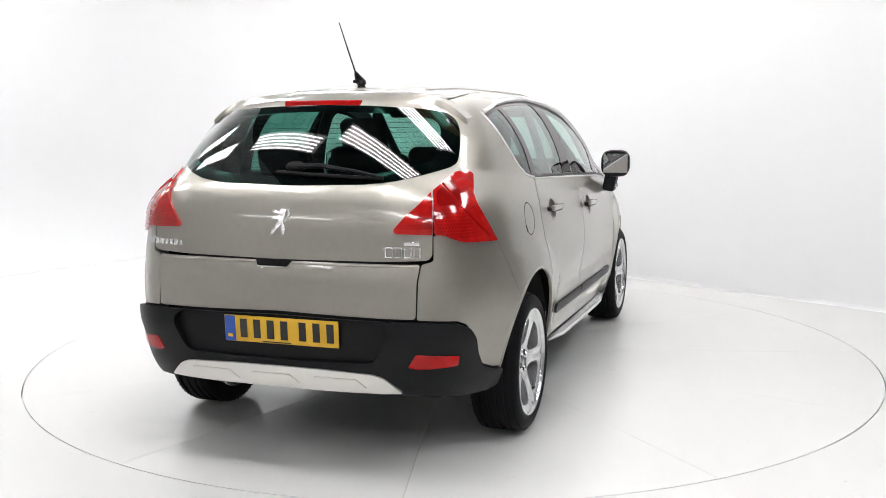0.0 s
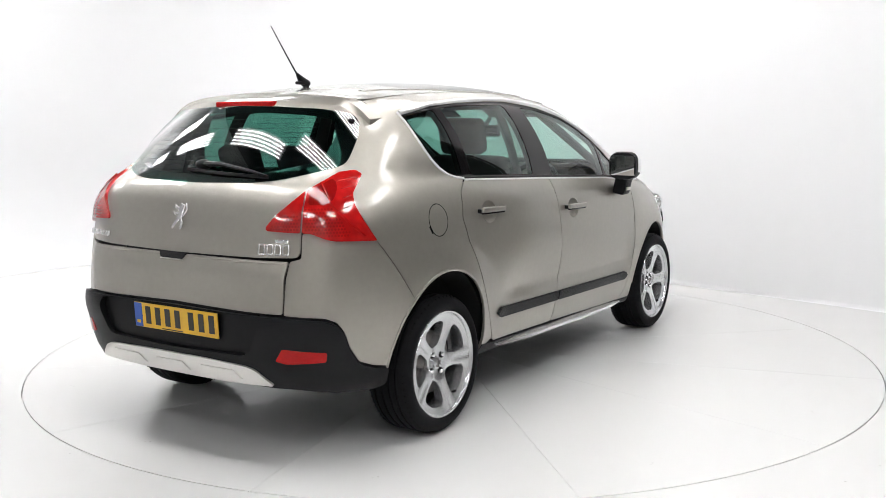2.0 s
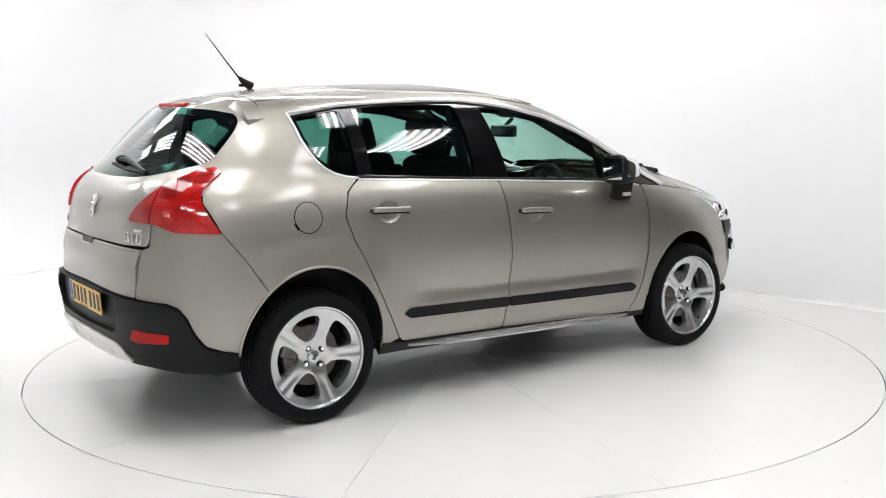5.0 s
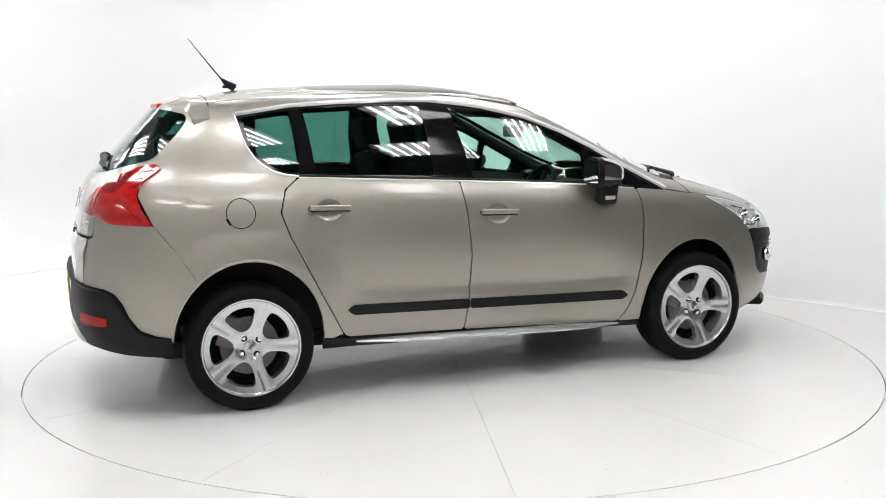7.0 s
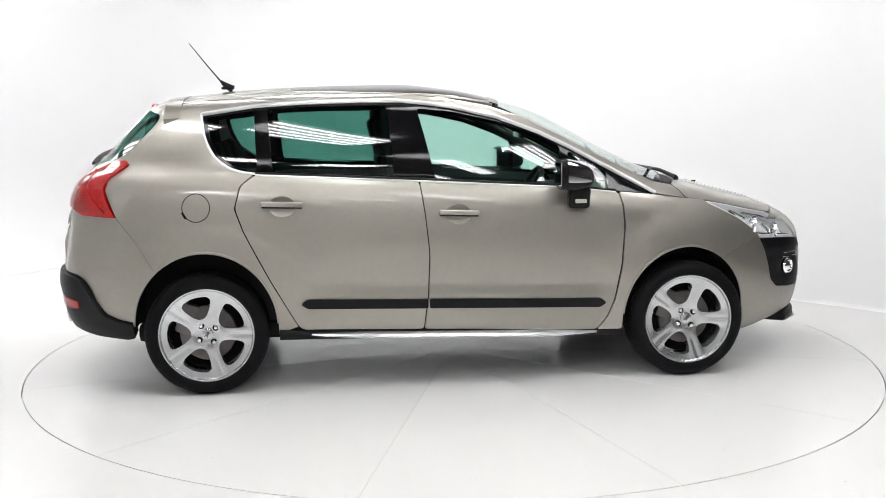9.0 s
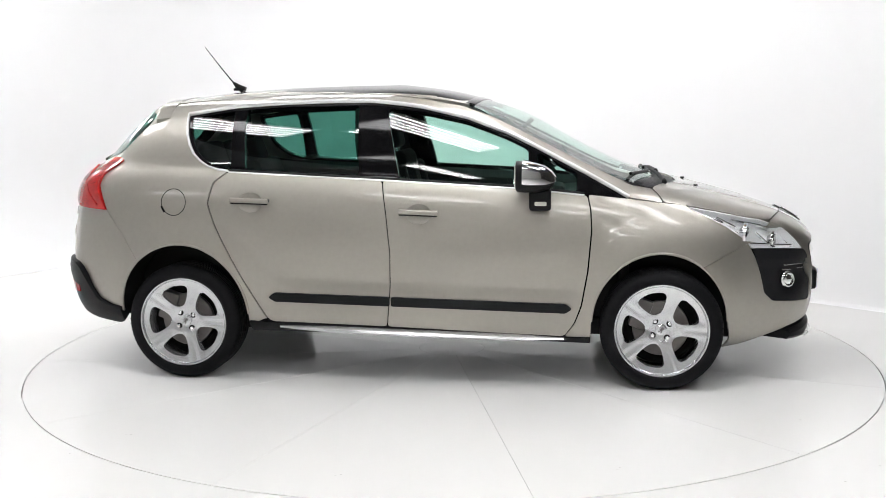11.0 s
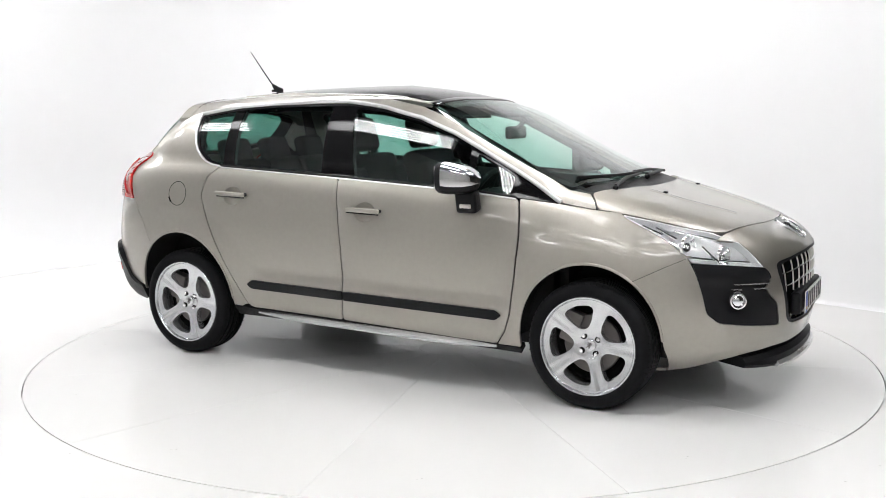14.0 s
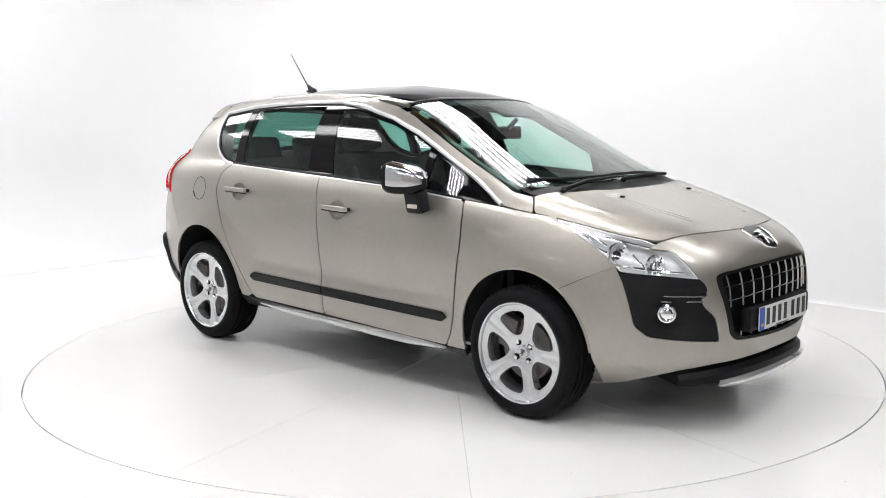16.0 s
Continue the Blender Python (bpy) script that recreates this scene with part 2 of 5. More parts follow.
def lathe(profile, steps=64, bm=None, close=False):
    """Turns (radius, y) points about the y axis."""
    bm = bm or bmesh.new()
    rings = []
    for r, y in profile:
        rings.append([bm.verts.new((r * math.cos(2 * math.pi * i / steps), y, r * math.sin(2 * math.pi * i / steps))) for i in range(steps)])
    pairs = list(zip(rings, rings[1:])) + ([(rings[-1], rings[0])] if close else [])
    for a, b in pairs:
        for i in range(steps):
            bm.faces.new((a[i], a[(i + 1) % steps], b[(i + 1) % steps], b[i]))
    return bm


def rod(points, radius, sides=8, bm=None, flat=1.0):
    """A bar along points, with one radius or one for each point; flat squeezes its height."""
    bm = bm or bmesh.new()
    pts = [Vector(p) for p in points]
    rad = radius if isinstance(radius, (list, tuple)) else [radius] * len(pts)
    rings = []
    for i, p in enumerate(pts):
        d = (pts[min(i + 1, len(pts) - 1)] - pts[max(i - 1, 0)]).normalized()
        a = d.cross(Vector((0, 0, 1)))
        a = a.normalized() if a.length > 1e-3 else Vector((1, 0, 0))
        b = a.cross(d).normalized()
        rings.append([bm.verts.new(p + rad[i] * (math.cos(k * 2 * math.pi / sides) * a + flat * math.sin(k * 2 * math.pi / sides) * b)) for k in range(sides)])
    for a, b in zip(rings, rings[1:]):
        for k in range(sides):
            bm.faces.new((a[k], a[(k + 1) % sides], b[(k + 1) % sides], b[k]))
    bm.faces.new(rings[0][::-1])
    bm.faces.new(rings[-1])
    return bm


def ball(radius, at=(0, 0, 0), squash=(1, 1, 1), bm=None, u=24, v=14):
    bm = bm or bmesh.new()
    bmesh.ops.create_uvsphere(bm, u_segments=u, v_segments=v, radius=radius, matrix=Matrix.Translation(at) @ Matrix.Diagonal((*squash, 1)))
    return bm


# ---- panels cut from the car's form ----
GRID = body_grid()
REAR_C, FRONT_C = -1.2, 0.9


def form_surface():
    """The whole form as triangles with smooth normals."""
    L, N = GRID.shape[:2]
    verts, faces, norms = [], [], []
    for side in (1, -1):
        g = GRID * np.array([1, side, 1])
        n = np.cross(np.gradient(g, axis=1), np.gradient(g, axis=0)) * side
        n /= np.linalg.norm(n, axis=2, keepdims=True) + 1e-12
        base = len(verts)
        verts += g.reshape(-1, 3).tolist()
        norms += n.reshape(-1, 3).tolist()
        for j in range(L - 1):
            for i in range(N - 1):
                a = base + j * N + i
                faces += [(a, a + 1, a + N + 1), (a, a + N + 1, a + N)]
    return np.array(verts), np.array(norms), faces


FORM_V, FORM_N, FORM_F = form_surface()
FORM = BVHTree.FromPolygons(FORM_V.tolist(), FORM_F)
out_probe = FORM.ray_cast(Vector((-0.3, -3, 0.8)), Vector((0, 1, 0)))
if FORM_N[FORM_F[out_probe[2]][0]][1] > 0:
    FORM_N = -FORM_N


def project(mode, u, v, side=-1):
    """The point of the form, and its normal, at two coordinates of a view: side (x, z), top (x, across), rear and front (angle, z)."""
    if mode == "side":
        start, way = Vector((u, 3 * side, v)), Vector((0, -side, 0))
    elif mode == "top":
        start, way = Vector((u, side * v, 4)), Vector((0, 0, -1))
    elif mode == "rear":
        d = Vector((-math.cos(u), side * math.sin(u), 0))
        start, way = Vector((REAR_C, 0, v)) + 3 * d, -d
    else:
        d = Vector((math.cos(u), side * math.sin(u), 0))
        start, way = Vector((FRONT_C, 0, v)) + 3 * d, -d
    start.y += 1e-4          # never along the seam of the two halves
    at, _, index, _ = FORM.ray_cast(start, way)
    if at is None:
        near = {"side": start + 2.2 * way, "top": start + 2.6 * way}.get(mode, start + 2.0 * way)
        at, _, index, _ = FORM.find_nearest(near)
    a, b, c = (Vector(FORM_V[k]) for k in FORM_F[index])
    ab, ac, ap = b - a, c - a, at - a
    d00, d01, d11, d20, d21 = ab.dot(ab), ab.dot(ac), ac.dot(ac), ap.dot(ab), ap.dot(ac)
    den = d00 * d11 - d01 * d01
    s, t = ((d11 * d20 - d01 * d21) / den, (d00 * d21 - d01 * d20) / den) if abs(den) > 1e-18 else (0, 0)
    na, nb, nc = (Vector(FORM_N[k]) for k in FORM_F[index])
    n = ((1 - s - t) * na + s * nb + t * nc).normalized()
    if mode == "top" and n.z < 0.3 and at.z > 1.4:
        n = Vector((0, 0, 1))
    return at, n


def seen_in(mode, p, side=-1):
    """The coordinates in a view of a point of the form."""
    if mode == "side":
        return p.x, p.z
    if mode == "top":
        return p.x, side * p.y
    if mode == "rear":
        return math.atan2(side * p.y, REAR_C - p.x), p.z
    return math.atan2(side * p.y, p.x - FRONT_C), p.z


def line(mode, points):
    """Outline points; those given as (view, a, b) are carried over from that view."""
    out = []
    for p in points:
        out.append(tuple(p) if len(p) == 2 else seen_in(mode, project(p[0], p[1], p[2])[0]))
    return out


def both(points):
    """Closes a half outline by its mirror image in the second half (angle or across = 0)."""
    return points + [(-a, b) for a, b in reversed(points) if abs(a) > 1e-6]


def both_top(points):
    return points + [(a, -b) for a, b in reversed(points) if abs(b) > 1e-6]


def arc(cx, cz, a, b, start, end, steps=14):
    return [(cx + a * math.cos(radians(start + (end - start) * i / steps)), cz + b * math.sin(radians(start + (end - start) * i / steps))) for i in range(steps + 1)]


def rounded(points, radius, step, inset):
    """The closed outline with rounded corners, cut to short edges and drawn in a little."""
    pts = [Vector(p) for p in points]
    n = len(pts)
    area = sum(pts[i].x * pts[(i + 1) % n].y - pts[(i + 1) % n].x * pts[i].y for i in range(n))
    if area < 0:
        pts.reverse()
    path = []
    for i in range(n):
        p, a, b = pts[i], pts[i - 1], pts[(i + 1) % n]
        ra, rb = min(radius, 0.45 * (a - p).length), min(radius, 0.45 * (b - p).length)
        s, e = p + (a - p).normalized() * ra, p + (b - p).normalized() * rb
        path += [(1 - t) ** 2 * s + 2 * t * (1 - t) * p + t * t * e for t in (0, 0.25, 0.5, 0.75, 1)]
    fine = []
    for i, p in enumerate(path):
        q = path[(i + 1) % len(path)]
        k = max(1, int((q - p).length / step + 0.5))
        fine += [p + (q - p) * j / k for j in range(k) if (q - p).length > 1e-6]
    if inset:
        m = len(fine)
        moved = []
        for i, p in enumerate(fine):
            d = (fine[(i + 1) % m] - fine[i - 1]).normalized()
            moved.append(p + inset * Vector((-d.y, d.x)))
        fine = moved
    return fine


def inside(points, poly):
    """Which of the points [n, 2] lie in the polygon."""
    x, y = points[:, 0], points[:, 1]
    hit = np.zeros(len(points), bool)
    for i in range(len(poly)):
        (x0, y0), (x1, y1) = poly[i - 1], poly[i]
        if y0 != y1:
            hit ^= ((y0 > y) != (y1 > y)) & (x < (x1 - x0) * (y - y0) / (y1 - y0) + x0)
    return hit


def flat_cut(outline, holes, radius, step, inset, hole_radius=None):
    """Triangles [verts, faces] of an outline with holes."""
    loops = [rounded(outline, radius, step, inset)] + [rounded(h, hole_radius or radius, step, -inset) for h in holes]
    verts, edges = [], []
    for loop in loops:
        k = len(verts)
        verts += loop
        edges += [(k + i, k + (i + 1) % len(loop)) for i in range(len(loop))]
    polys = [np.array([tuple(p) for p in loop]) for loop in loops]
    lo, hi = polys[0].min(0), polys[0].max(0)
    xs, ys = np.arange(lo[0] + step / 2, hi[0], step), np.arange(lo[1] + step / 2, hi[1], step)
    g = np.stack(np.meshgrid(xs, ys), 2).reshape(-1, 2)
    keep = inside(g, polys[0])
    for h in polys[1:]:
        keep &= ~inside(g, h)
    g = g[keep]
    rim = np.concatenate(polys)
    if len(g):
        g = g[[np.min((rim[:, 0] - p[0]) ** 2 + (rim[:, 1] - p[1]) ** 2) > (0.45 * step) ** 2 for p in g]]
    verts += [Vector(p) for p in g]
    v, _, f, *_ = delaunay_2d_cdt(verts, edges, [], 0, 1e-6)
    mid = np.array([[sum(v[k].x for k in t) / 3, sum(v[k].y for k in t) / 3] for t in f])
    keep = inside(mid, polys[0])
    for h in polys[1:]:
        keep &= ~inside(mid, h)
    return v, [t for t, ok in zip(f, keep) if ok]


def panel_mesh(name, mat, mode, outline, holes=(), side=-1, offset=0.0, depth=0.014, step=0.035, radius=0.02, inset=0.0010, hole_radius=None, swell=None, fair=False, bend=None, edge=0.0):
    """A panel of the car's skin: an outline laid on the form, with turned-in edges. swell(u, v) raises it further."""
    flat, tris = flat_cut(line(mode, outline), [line(mode, h) for h in holes], radius, step, inset, hole_radius)
    pts, nrm = [], []
    for p in flat:
        at, n = project(mode, p.x, p.y, side)
        pts.append(at + n * (offset + (swell(p.x, p.y) if swell else 0.0)))
        nrm.append(n)
    if fair:          # glass bends evenly: normals of one even curve through the panel
        u, v = np.array([tuple(p) for p in flat]).T
        u0, v0 = u.mean(), v.mean()
        u, v = u - u0, v - v0
        terms = np.stack([np.ones_like(u), u, v, u * u, u * v, v * v], 1)
        fit = np.linalg.lstsq(terms, np.array([tuple(p) for p in pts]), rcond=None)[0]
        mean = sum(nrm, Vector()).normalized()
        if bend is not None:
            fit[5] = -0.5 * bend * np.array(mean)
        for k in range(len(nrm)):
            along = Vector(fit[1] + 2 * u[k] * fit[3] + v[k] * fit[4]) - mean * (edge * u[k] ** 3)
            across = Vector(fit[2] + u[k] * fit[4] + 2 * v[k] * fit[5])
            n = along.cross(across).normalized()
            nrm[k] = n if n.dot(nrm[k]) > 0 else -n
    faces = []
    for t in tris:
        a, b, c = (pts[k] for k in t)
        faces.append(tuple(t) if (b - a).cross(c - a).dot(nrm[t[0]]) > 0 else tuple(reversed(t)))
    count = {}
    for t in faces:
        for a, b in zip(t, t[1:] + t[:1]):
            count[(a, b)] = 1
    if depth:
        base, inner = {}, {}
        for a, b in list(count):
            if (b, a) in count:
                continue
            for k in (a, b):
                if k not in base:
                    base[k] = len(pts)
                    pts.append(pts[k].copy())
                    nrm.append(None)
                    inner[k] = len(pts)
                    pts.append(pts[k] - nrm[k] * depth)
                    nrm.append(None)
            faces.append((base[b], base[a], inner[a], inner[b]))
            w = (pts[b] - pts[a]).cross(nrm[a]).normalized()
            for k in (a, b):
                nrm[base[k]] = nrm[inner[k]] = w
    me = mesh_of(name, pts, faces, mat, True, None if swell else nrm)
    return me


def panel(name, mat, mode, outline, parent, label="", **more):
    return hang(name, panel_mesh(name, mat, mode, outline, **more), parent, label)


def ribbon(mode, points, width, height, side=-1, closed=False, sink=0.002):
    """A raised moulding along a line on the form."""
    pts = line(mode, points)
    fine = []
    for (a, b), (c, d) in zip(pts, pts[1:]):
        k = max(1, int(math.hypot(c - a, d - b) / 0.03))
        fine += [(a + (c - a) * i / k, b + (d - b) * i / k) for i in range(k)]
    fine.append(pts[-1])
    hits = [project(mode, u, v, side) for u, v in fine]
    bm = bmesh.new()
    rings = []
    for i, (p, n) in enumerate(hits):
        d = (hits[min(i + 1, len(hits) - 1)][0] - hits[max(i - 1, 0)][0]).normalized()
        w = n.cross(d).normalized()
        rings.append([bm.verts.new(p + w * (width * a) + n * (height * b - sink)) for a, b in ((-0.5, 0), (-0.42, 0.75), (-0.2, 1), (0.2, 1), (0.42, 0.75), (0.5, 0))])
    for a, b in zip(rings, rings[1:]):
        for k in range(5):
            bm.faces.new((a[k], a[k + 1], b[k + 1], b[k]))
    bm.faces.new(rings[0])
    bm.faces.new(rings[-1])
    return bm


# ---- the car ----
car = tagged(new("car"), "champagne-beige metallic five-door crossover car parked on the white turntable", "car")
SIDES = (-1, 1)       # the driver's side of this car lies at y < 0

BELT = [(-1.134, 1.154), (-0.265, 1.111), (0.486, 1.068), (0.786, 1.035)]
ROOF_LINE = [(-1.60, 1.512), (-1.42, 1.535), (-1.136, 1.556), (-0.805, 1.570), (-0.373, 1.573), (-0.10, 1.546), (0.143, 1.500), (0.299, 1.446), (0.526, 1.335), (0.79, 1.2), (1.049, 1.077)]
WINDOW_BAND = [(-1.409, 1.462), (-1.135, 1.502), (-0.866, 1.518), (-0.561, 1.526), (-0.361, 1.526), (-0.193, 1.508), (-0.072, 1.491), (0.174, 1.434), (0.393, 1.352),
               (0.547, 1.277), (0.802, 1.143), (1.036, 1.018), (0.786, 1.039), (0.486, 1.072), (-0.265, 1.115), (-1.134, 1.158), (-1.25, 1.185), (-1.336, 1.25), (-1.389, 1.357)]
REAR_ARCH = arc(HUB_R, 0.36, 0.372, 0.402, 180, 0)
FRONT_ARCH = arc(HUB_F - 0.01, 0.35, 0.358, 0.380, 180, 0)
CUP_R, CUP_F = arc(-0.995, 0.990, 0.066, 0.052, 0, 348, 28), arc(-0.072, 0.932, 0.066, 0.052, 0, 348, 28)
WING_SEAM = [(1.418, 0.655), (1.552, 0.722), (1.68, 0.781)]
REAR_SEAM = [(-1.841, 0.945), (-1.74, 0.812), (-1.648, 0.6625)]


def car_side(s):
    # quarter panel with the roof rail and windscreen pillar in one pressing
    arch = [p for p in REAR_ARCH if p[0] > -1.645]
    quarter = (REAR_SEAM + arch + [(HUB_R + 0.372, 0.30), (-0.94, 0.345)]
               + [(-0.926, 0.342), (-1.064, 0.598), (-1.199, 0.867), (-1.240, 0.983), (-1.210, 1.097), (-1.138, 1.154)]
               + [(-1.25, 1.185), (-1.336, 1.25), (-1.389, 1.357), (-1.409, 1.462), (-1.135, 1.502), (-0.866, 1.518), (-0.561, 1.526), (-0.361, 1.526), (-0.193, 1.508),
                  (-0.072, 1.491), (0.174, 1.434), (0.393, 1.352), (0.547, 1.277), (0.802, 1.143), (1.036, 1.016), (1.212, 0.987), (1.19, 1.025), (1.155, 1.058), (1.049, 1.077)]
               + list(reversed(ROOF_LINE[:-1])) + [(-1.618, 1.467), (-1.63, 1.417), (-1.823, 1.253), (-1.862, 1.219), (-1.90, 1.08)])
    panel("quarter_panel", PAINT, "side", quarter, car, side=s, radius=0.012)
    panel("front_wing", PAINT, "side", [(0.822, 1.033), (0.838, 0.956), (0.843, 0.85), (0.825, 0.635), (0.793, 0.446), (0.7575, 0.349), (0.704, 0.272), (0.842, 0.272)]
          + [p for p in FRONT_ARCH if p[0] < 1.40] + WING_SEAM + [("front", a, b) for a, b in ((0.777, 0.782), (0.797, 0.803), (0.863, 0.861), (0.953, 0.913), (1.026, 0.951), (1.043, 0.969))] + [(1.33, 0.975), (1.2, 0.988), (1.033, 1.0115)], car, side=s, radius=0.012)
    rear = panel("rear_door", PAINT, "side", inset=0.0019, step=0.022, outline=[(-1.134, 1.152), (-1.206, 1.097), (-1.236, 0.983), (-1.196, 0.867), (-1.061, 0.598), (-0.923, 0.342), (-0.894, 0.325),
                                              (-0.258, 0.308), (-0.235, 0.509), (-0.229, 0.725), (-0.250, 0.935), (-0.276, 1.109)], parent=car, side=s, holes=[CUP_R], hole_radius=0.006)
    front = panel("front_door", PAINT, "side", inset=0.0019, step=0.022, outline=[(-0.274, 1.109), (-0.248, 0.934), (-0.227, 0.725), (-0.233, 0.509), (-0.256, 0.308), (0.70, 0.272), (0.754, 0.349),
                                                (0.788, 0.446), (0.82, 0.635), (0.838, 0.85), (0.833, 0.956), (0.817, 1.03), (0.486, 1.066)], parent=car, side=s, holes=[CUP_F], hole_radius=0.006)
    # window band: black frames round the panes
    quarter_pane = [(-1.381, 1.45), (-1.136, 1.484), (-1.122, 1.168), (-1.244, 1.2), (-1.321, 1.261), (-1.366, 1.357)]
    rear_pane = [(-1.066, 1.492), (-0.805, 1.505), (-0.431, 1.508), (-0.407, 1.139), (-1.039, 1.170)]
    front_pane = [(-0.267, 1.492), (-0.074, 1.472), (0.171, 1.418), (0.39, 1.339), (0.506, 1.283), (0.512, 1.077), (-0.183, 1.116)]
    small_pane = [(0.552, 1.256), (0.766, 1.140), (0.762, 1.052), (0.543, 1.073)]
    panel("window_frame", SATIN_BLACK, "side", WINDOW_BAND, car, "gloss black window surround", side=s, holes=[quarter_pane, rear_pane, front_pane, small_pane], offset=-0.005, depth=0.03, radius=0.02)
    for name, pane, mat in (("quarter_window", quarter_pane, GLASS_REAR), ("rear_side_window", rear_pane, GLASS_REAR), ("front_side_window", front_pane, GLASS_FRONT), ("quarterlight", small_pane, GLASS_FRONT)):
        panel(name, mat, "side", pane, car, "green-tinted side glass" if mat is GLASS_FRONT else "dark green privacy glass", side=s, offset=-0.007, depth=0, inset=-0.004, step=0.06, fair=True)
    part("window_moulding", ribbon("side", [(-1.405, 1.465), (-1.135, 1.505), (-0.866, 1.522), (-0.561, 1.530), (-0.361, 1.530), (-0.193, 1.512), (-0.072, 1.495), (0.174, 1.438), (0.393, 1.356), (0.547, 1.281), (0.802, 1.147), (1.033, 1.019)],
                                   0.021, 0.016, s), MOULDING, car, "bright chrome window moulding")
    part("window_moulding", ribbon("side", [(-1.130, 1.158), (-1.195, 1.166), (-1.252, 1.183), (-1.300, 1.212), (-1.340, 1.250), (-1.371, 1.300), (-1.392, 1.357), (-1.412, 1.468)],
                                   0.012, 0.008, s), MOULDING, car, "bright chrome window moulding")
    part("waist_moulding", ribbon("side", [(-1.13, 1.162), (-0.265, 1.118), (0.486, 1.075), (0.80, 1.040)], 0.014, 0.007, s), BLACK_PLASTIC, car, "black window seal")
    part("waist_strip", ribbon("side", [(-1.13, 1.151), (-0.265, 1.107), (0.486, 1.064), (0.80, 1.030)], 0.009, 0.008, s), MOULDING, car, "thin bright strip under the windows")
    # rubbing strips and the pressed shadow line above them
    for a, b in ((-0.912, -0.236), (-0.230, 0.744)):
        z = lambda x: 0.471 - 0.0235 * (x + 0.9)
        ends = 0.035
        panel("rubbing_strip", BLACK_PLASTIC, "side", [(a if a > -0.5 else a + ends, z(a) + 0.026), (b if b < 0 else b - ends, z(b) + 0.026), (b, z(b)), (b if b < 0 else b - ends, z(b) - 0.026),
                                                       (a if a > -0.5 else a + ends, z(a) - 0.026), (a, z(a))], rear if a < -0.5 else front, "black rubbing strip", side=s, offset=0.012, depth=0.016, radius=0.012)
    # handles in round recesses
    for door, x, z in ((rear, -0.995, 0.994), (front, -0.072, 0.936)):
        panel("handle_recess", PAINT, "side", arc(x, z - 0.004, 0.067, 0.053, 0, 348, 28), door, side=s, offset=0.0, depth=0, radius=0.006, inset=-0.001, step=0.008,
                    swell=lambda u, v, x=x, z=z: -0.019 * max(0.0, 1 - ((u - x) / 0.067) ** 2 - ((v - z + 0.004) / 0.053) ** 2) ** 0.6)
        p, n = project("side", x, z + 0.004, s)
        turn = Matrix.Rotation(radians(1.8), 4, "Y")
        part("door_handle", box((0.215, 0.020, 0.027), p + n * 0.028, 0.009, 3, turn), PAINT, door, "pull handle in body colour")
        # black bar put in for the shade under the handle
        part("handle_gap_shade", box((0.205, 0.012, 0.007), p + n * 0.024 + Vector((0, 0, -0.0165)), 0.002, 1, turn), GLOSS_BLACK, door)
        for dx in (-0.095, 0.095):
            part("handle_mount", box((0.022, 0.030, 0.020), p + n * 0.010 + Vector((dx, 0, 0)), 0.004, 1, turn), BLACK_PLASTIC, door)
    # fuel flap on the driver's side alone
    if s < 0:
        part("fuel_flap_gap", ribbon("side", arc(-1.432, 0.990, 0.070, 0.072, 0, 360, 40), 0.005, 0.0026, s), DARK, car, "thin dark gap round the round fuel flap")
        part("fuel_flap_notch", ribbon("side", [(-1.502, 0.968), (-1.484, 0.936)], 0.014, 0.003, s), DARK, car)
    # sill and step
    panel("sill", BLACK_PLASTIC, "side", [(-1.03, 0.335), (-0.9, 0.322), (0.72, 0.268), (0.842, 0.272), (0.842, 0.238), (-1.03, 0.268)], car, "black plastic sill", side=s, offset=0.004, depth=0.05, radius=0.008)
    pts = [project("side", x, 0.300 - 0.0235 * (x + 0.9), s) for x in np.linspace(-0.86, 0.70, 14)]
    bm = bmesh.new()
    rings = []
    for i, (p, n) in enumerate(pts):
        w = min(1.0, 0.35 + 0.3 * min(i, len(pts) - 1 - i))
        y = p.y + s * 0.004
        rings.append([bm.verts.new((p.x, y + s * dy * w, p.z + dz * w)) for dy, dz in ((-0.01, 0.012), (0.016, 0.014), (0.042, 0.004), (0.048, -0.008), (0.040, -0.018), (-0.01, -0.022))])
    for a, b in zip(rings, rings[1:]):
        for k in range(6):
            bm.faces.new((a[k], a[(k + 1) % 6], b[(k + 1) % 6], b[k]))
    bm.faces.new(rings[0]), bm.faces.new(rings[-1])
    part("side_step", bm, BRIGHT, car, "bright chrome step bar along the sill")
    # dark structure behind the gaps
    panel("inner_side", DARK, "side", [(HUB_R + 0.40, 0.27), (HUB_F - 0.39, 0.27)] + [(HUB_F - 0.385, 0.36), (HUB_F - 0.28, 0.63), (HUB_F, 0.76), (HUB_F + 0.25, 0.70), (1.55, 0.76), (1.38, 0.93), (0.8, 1.02)]
          + [(0.486, 1.055), (-0.265, 1.098), (-1.134, 1.142), (-1.30, 1.16), (-1.80, 1.20), (-1.82, 0.95), (-1.66, 0.72), (HUB_R, 0.79), (HUB_R + 0.30, 0.68)], car, side=s, offset=-0.022, depth=0, step=0.08, inset=0)
    # wheel housings
    for hub, a, b in ((HUB_R, 0.395, 0.425), (HUB_F - 0.01, 0.380, 0.405)):
        bm = bmesh.new()
        rings = []
        for ang in np.linspace(-3, 183, 27):
            x, z = hub + a * math.cos(radians(ang)), 0.35 + b * math.sin(radians(ang))
            skin = min(0.855, abs(project("side", x, max(z, 0.36), s)[0].y) - 0.025)
            rings.append([bm.verts.new((x, s * y, z)) for y in (skin, skin - 0.05, 0.52)])
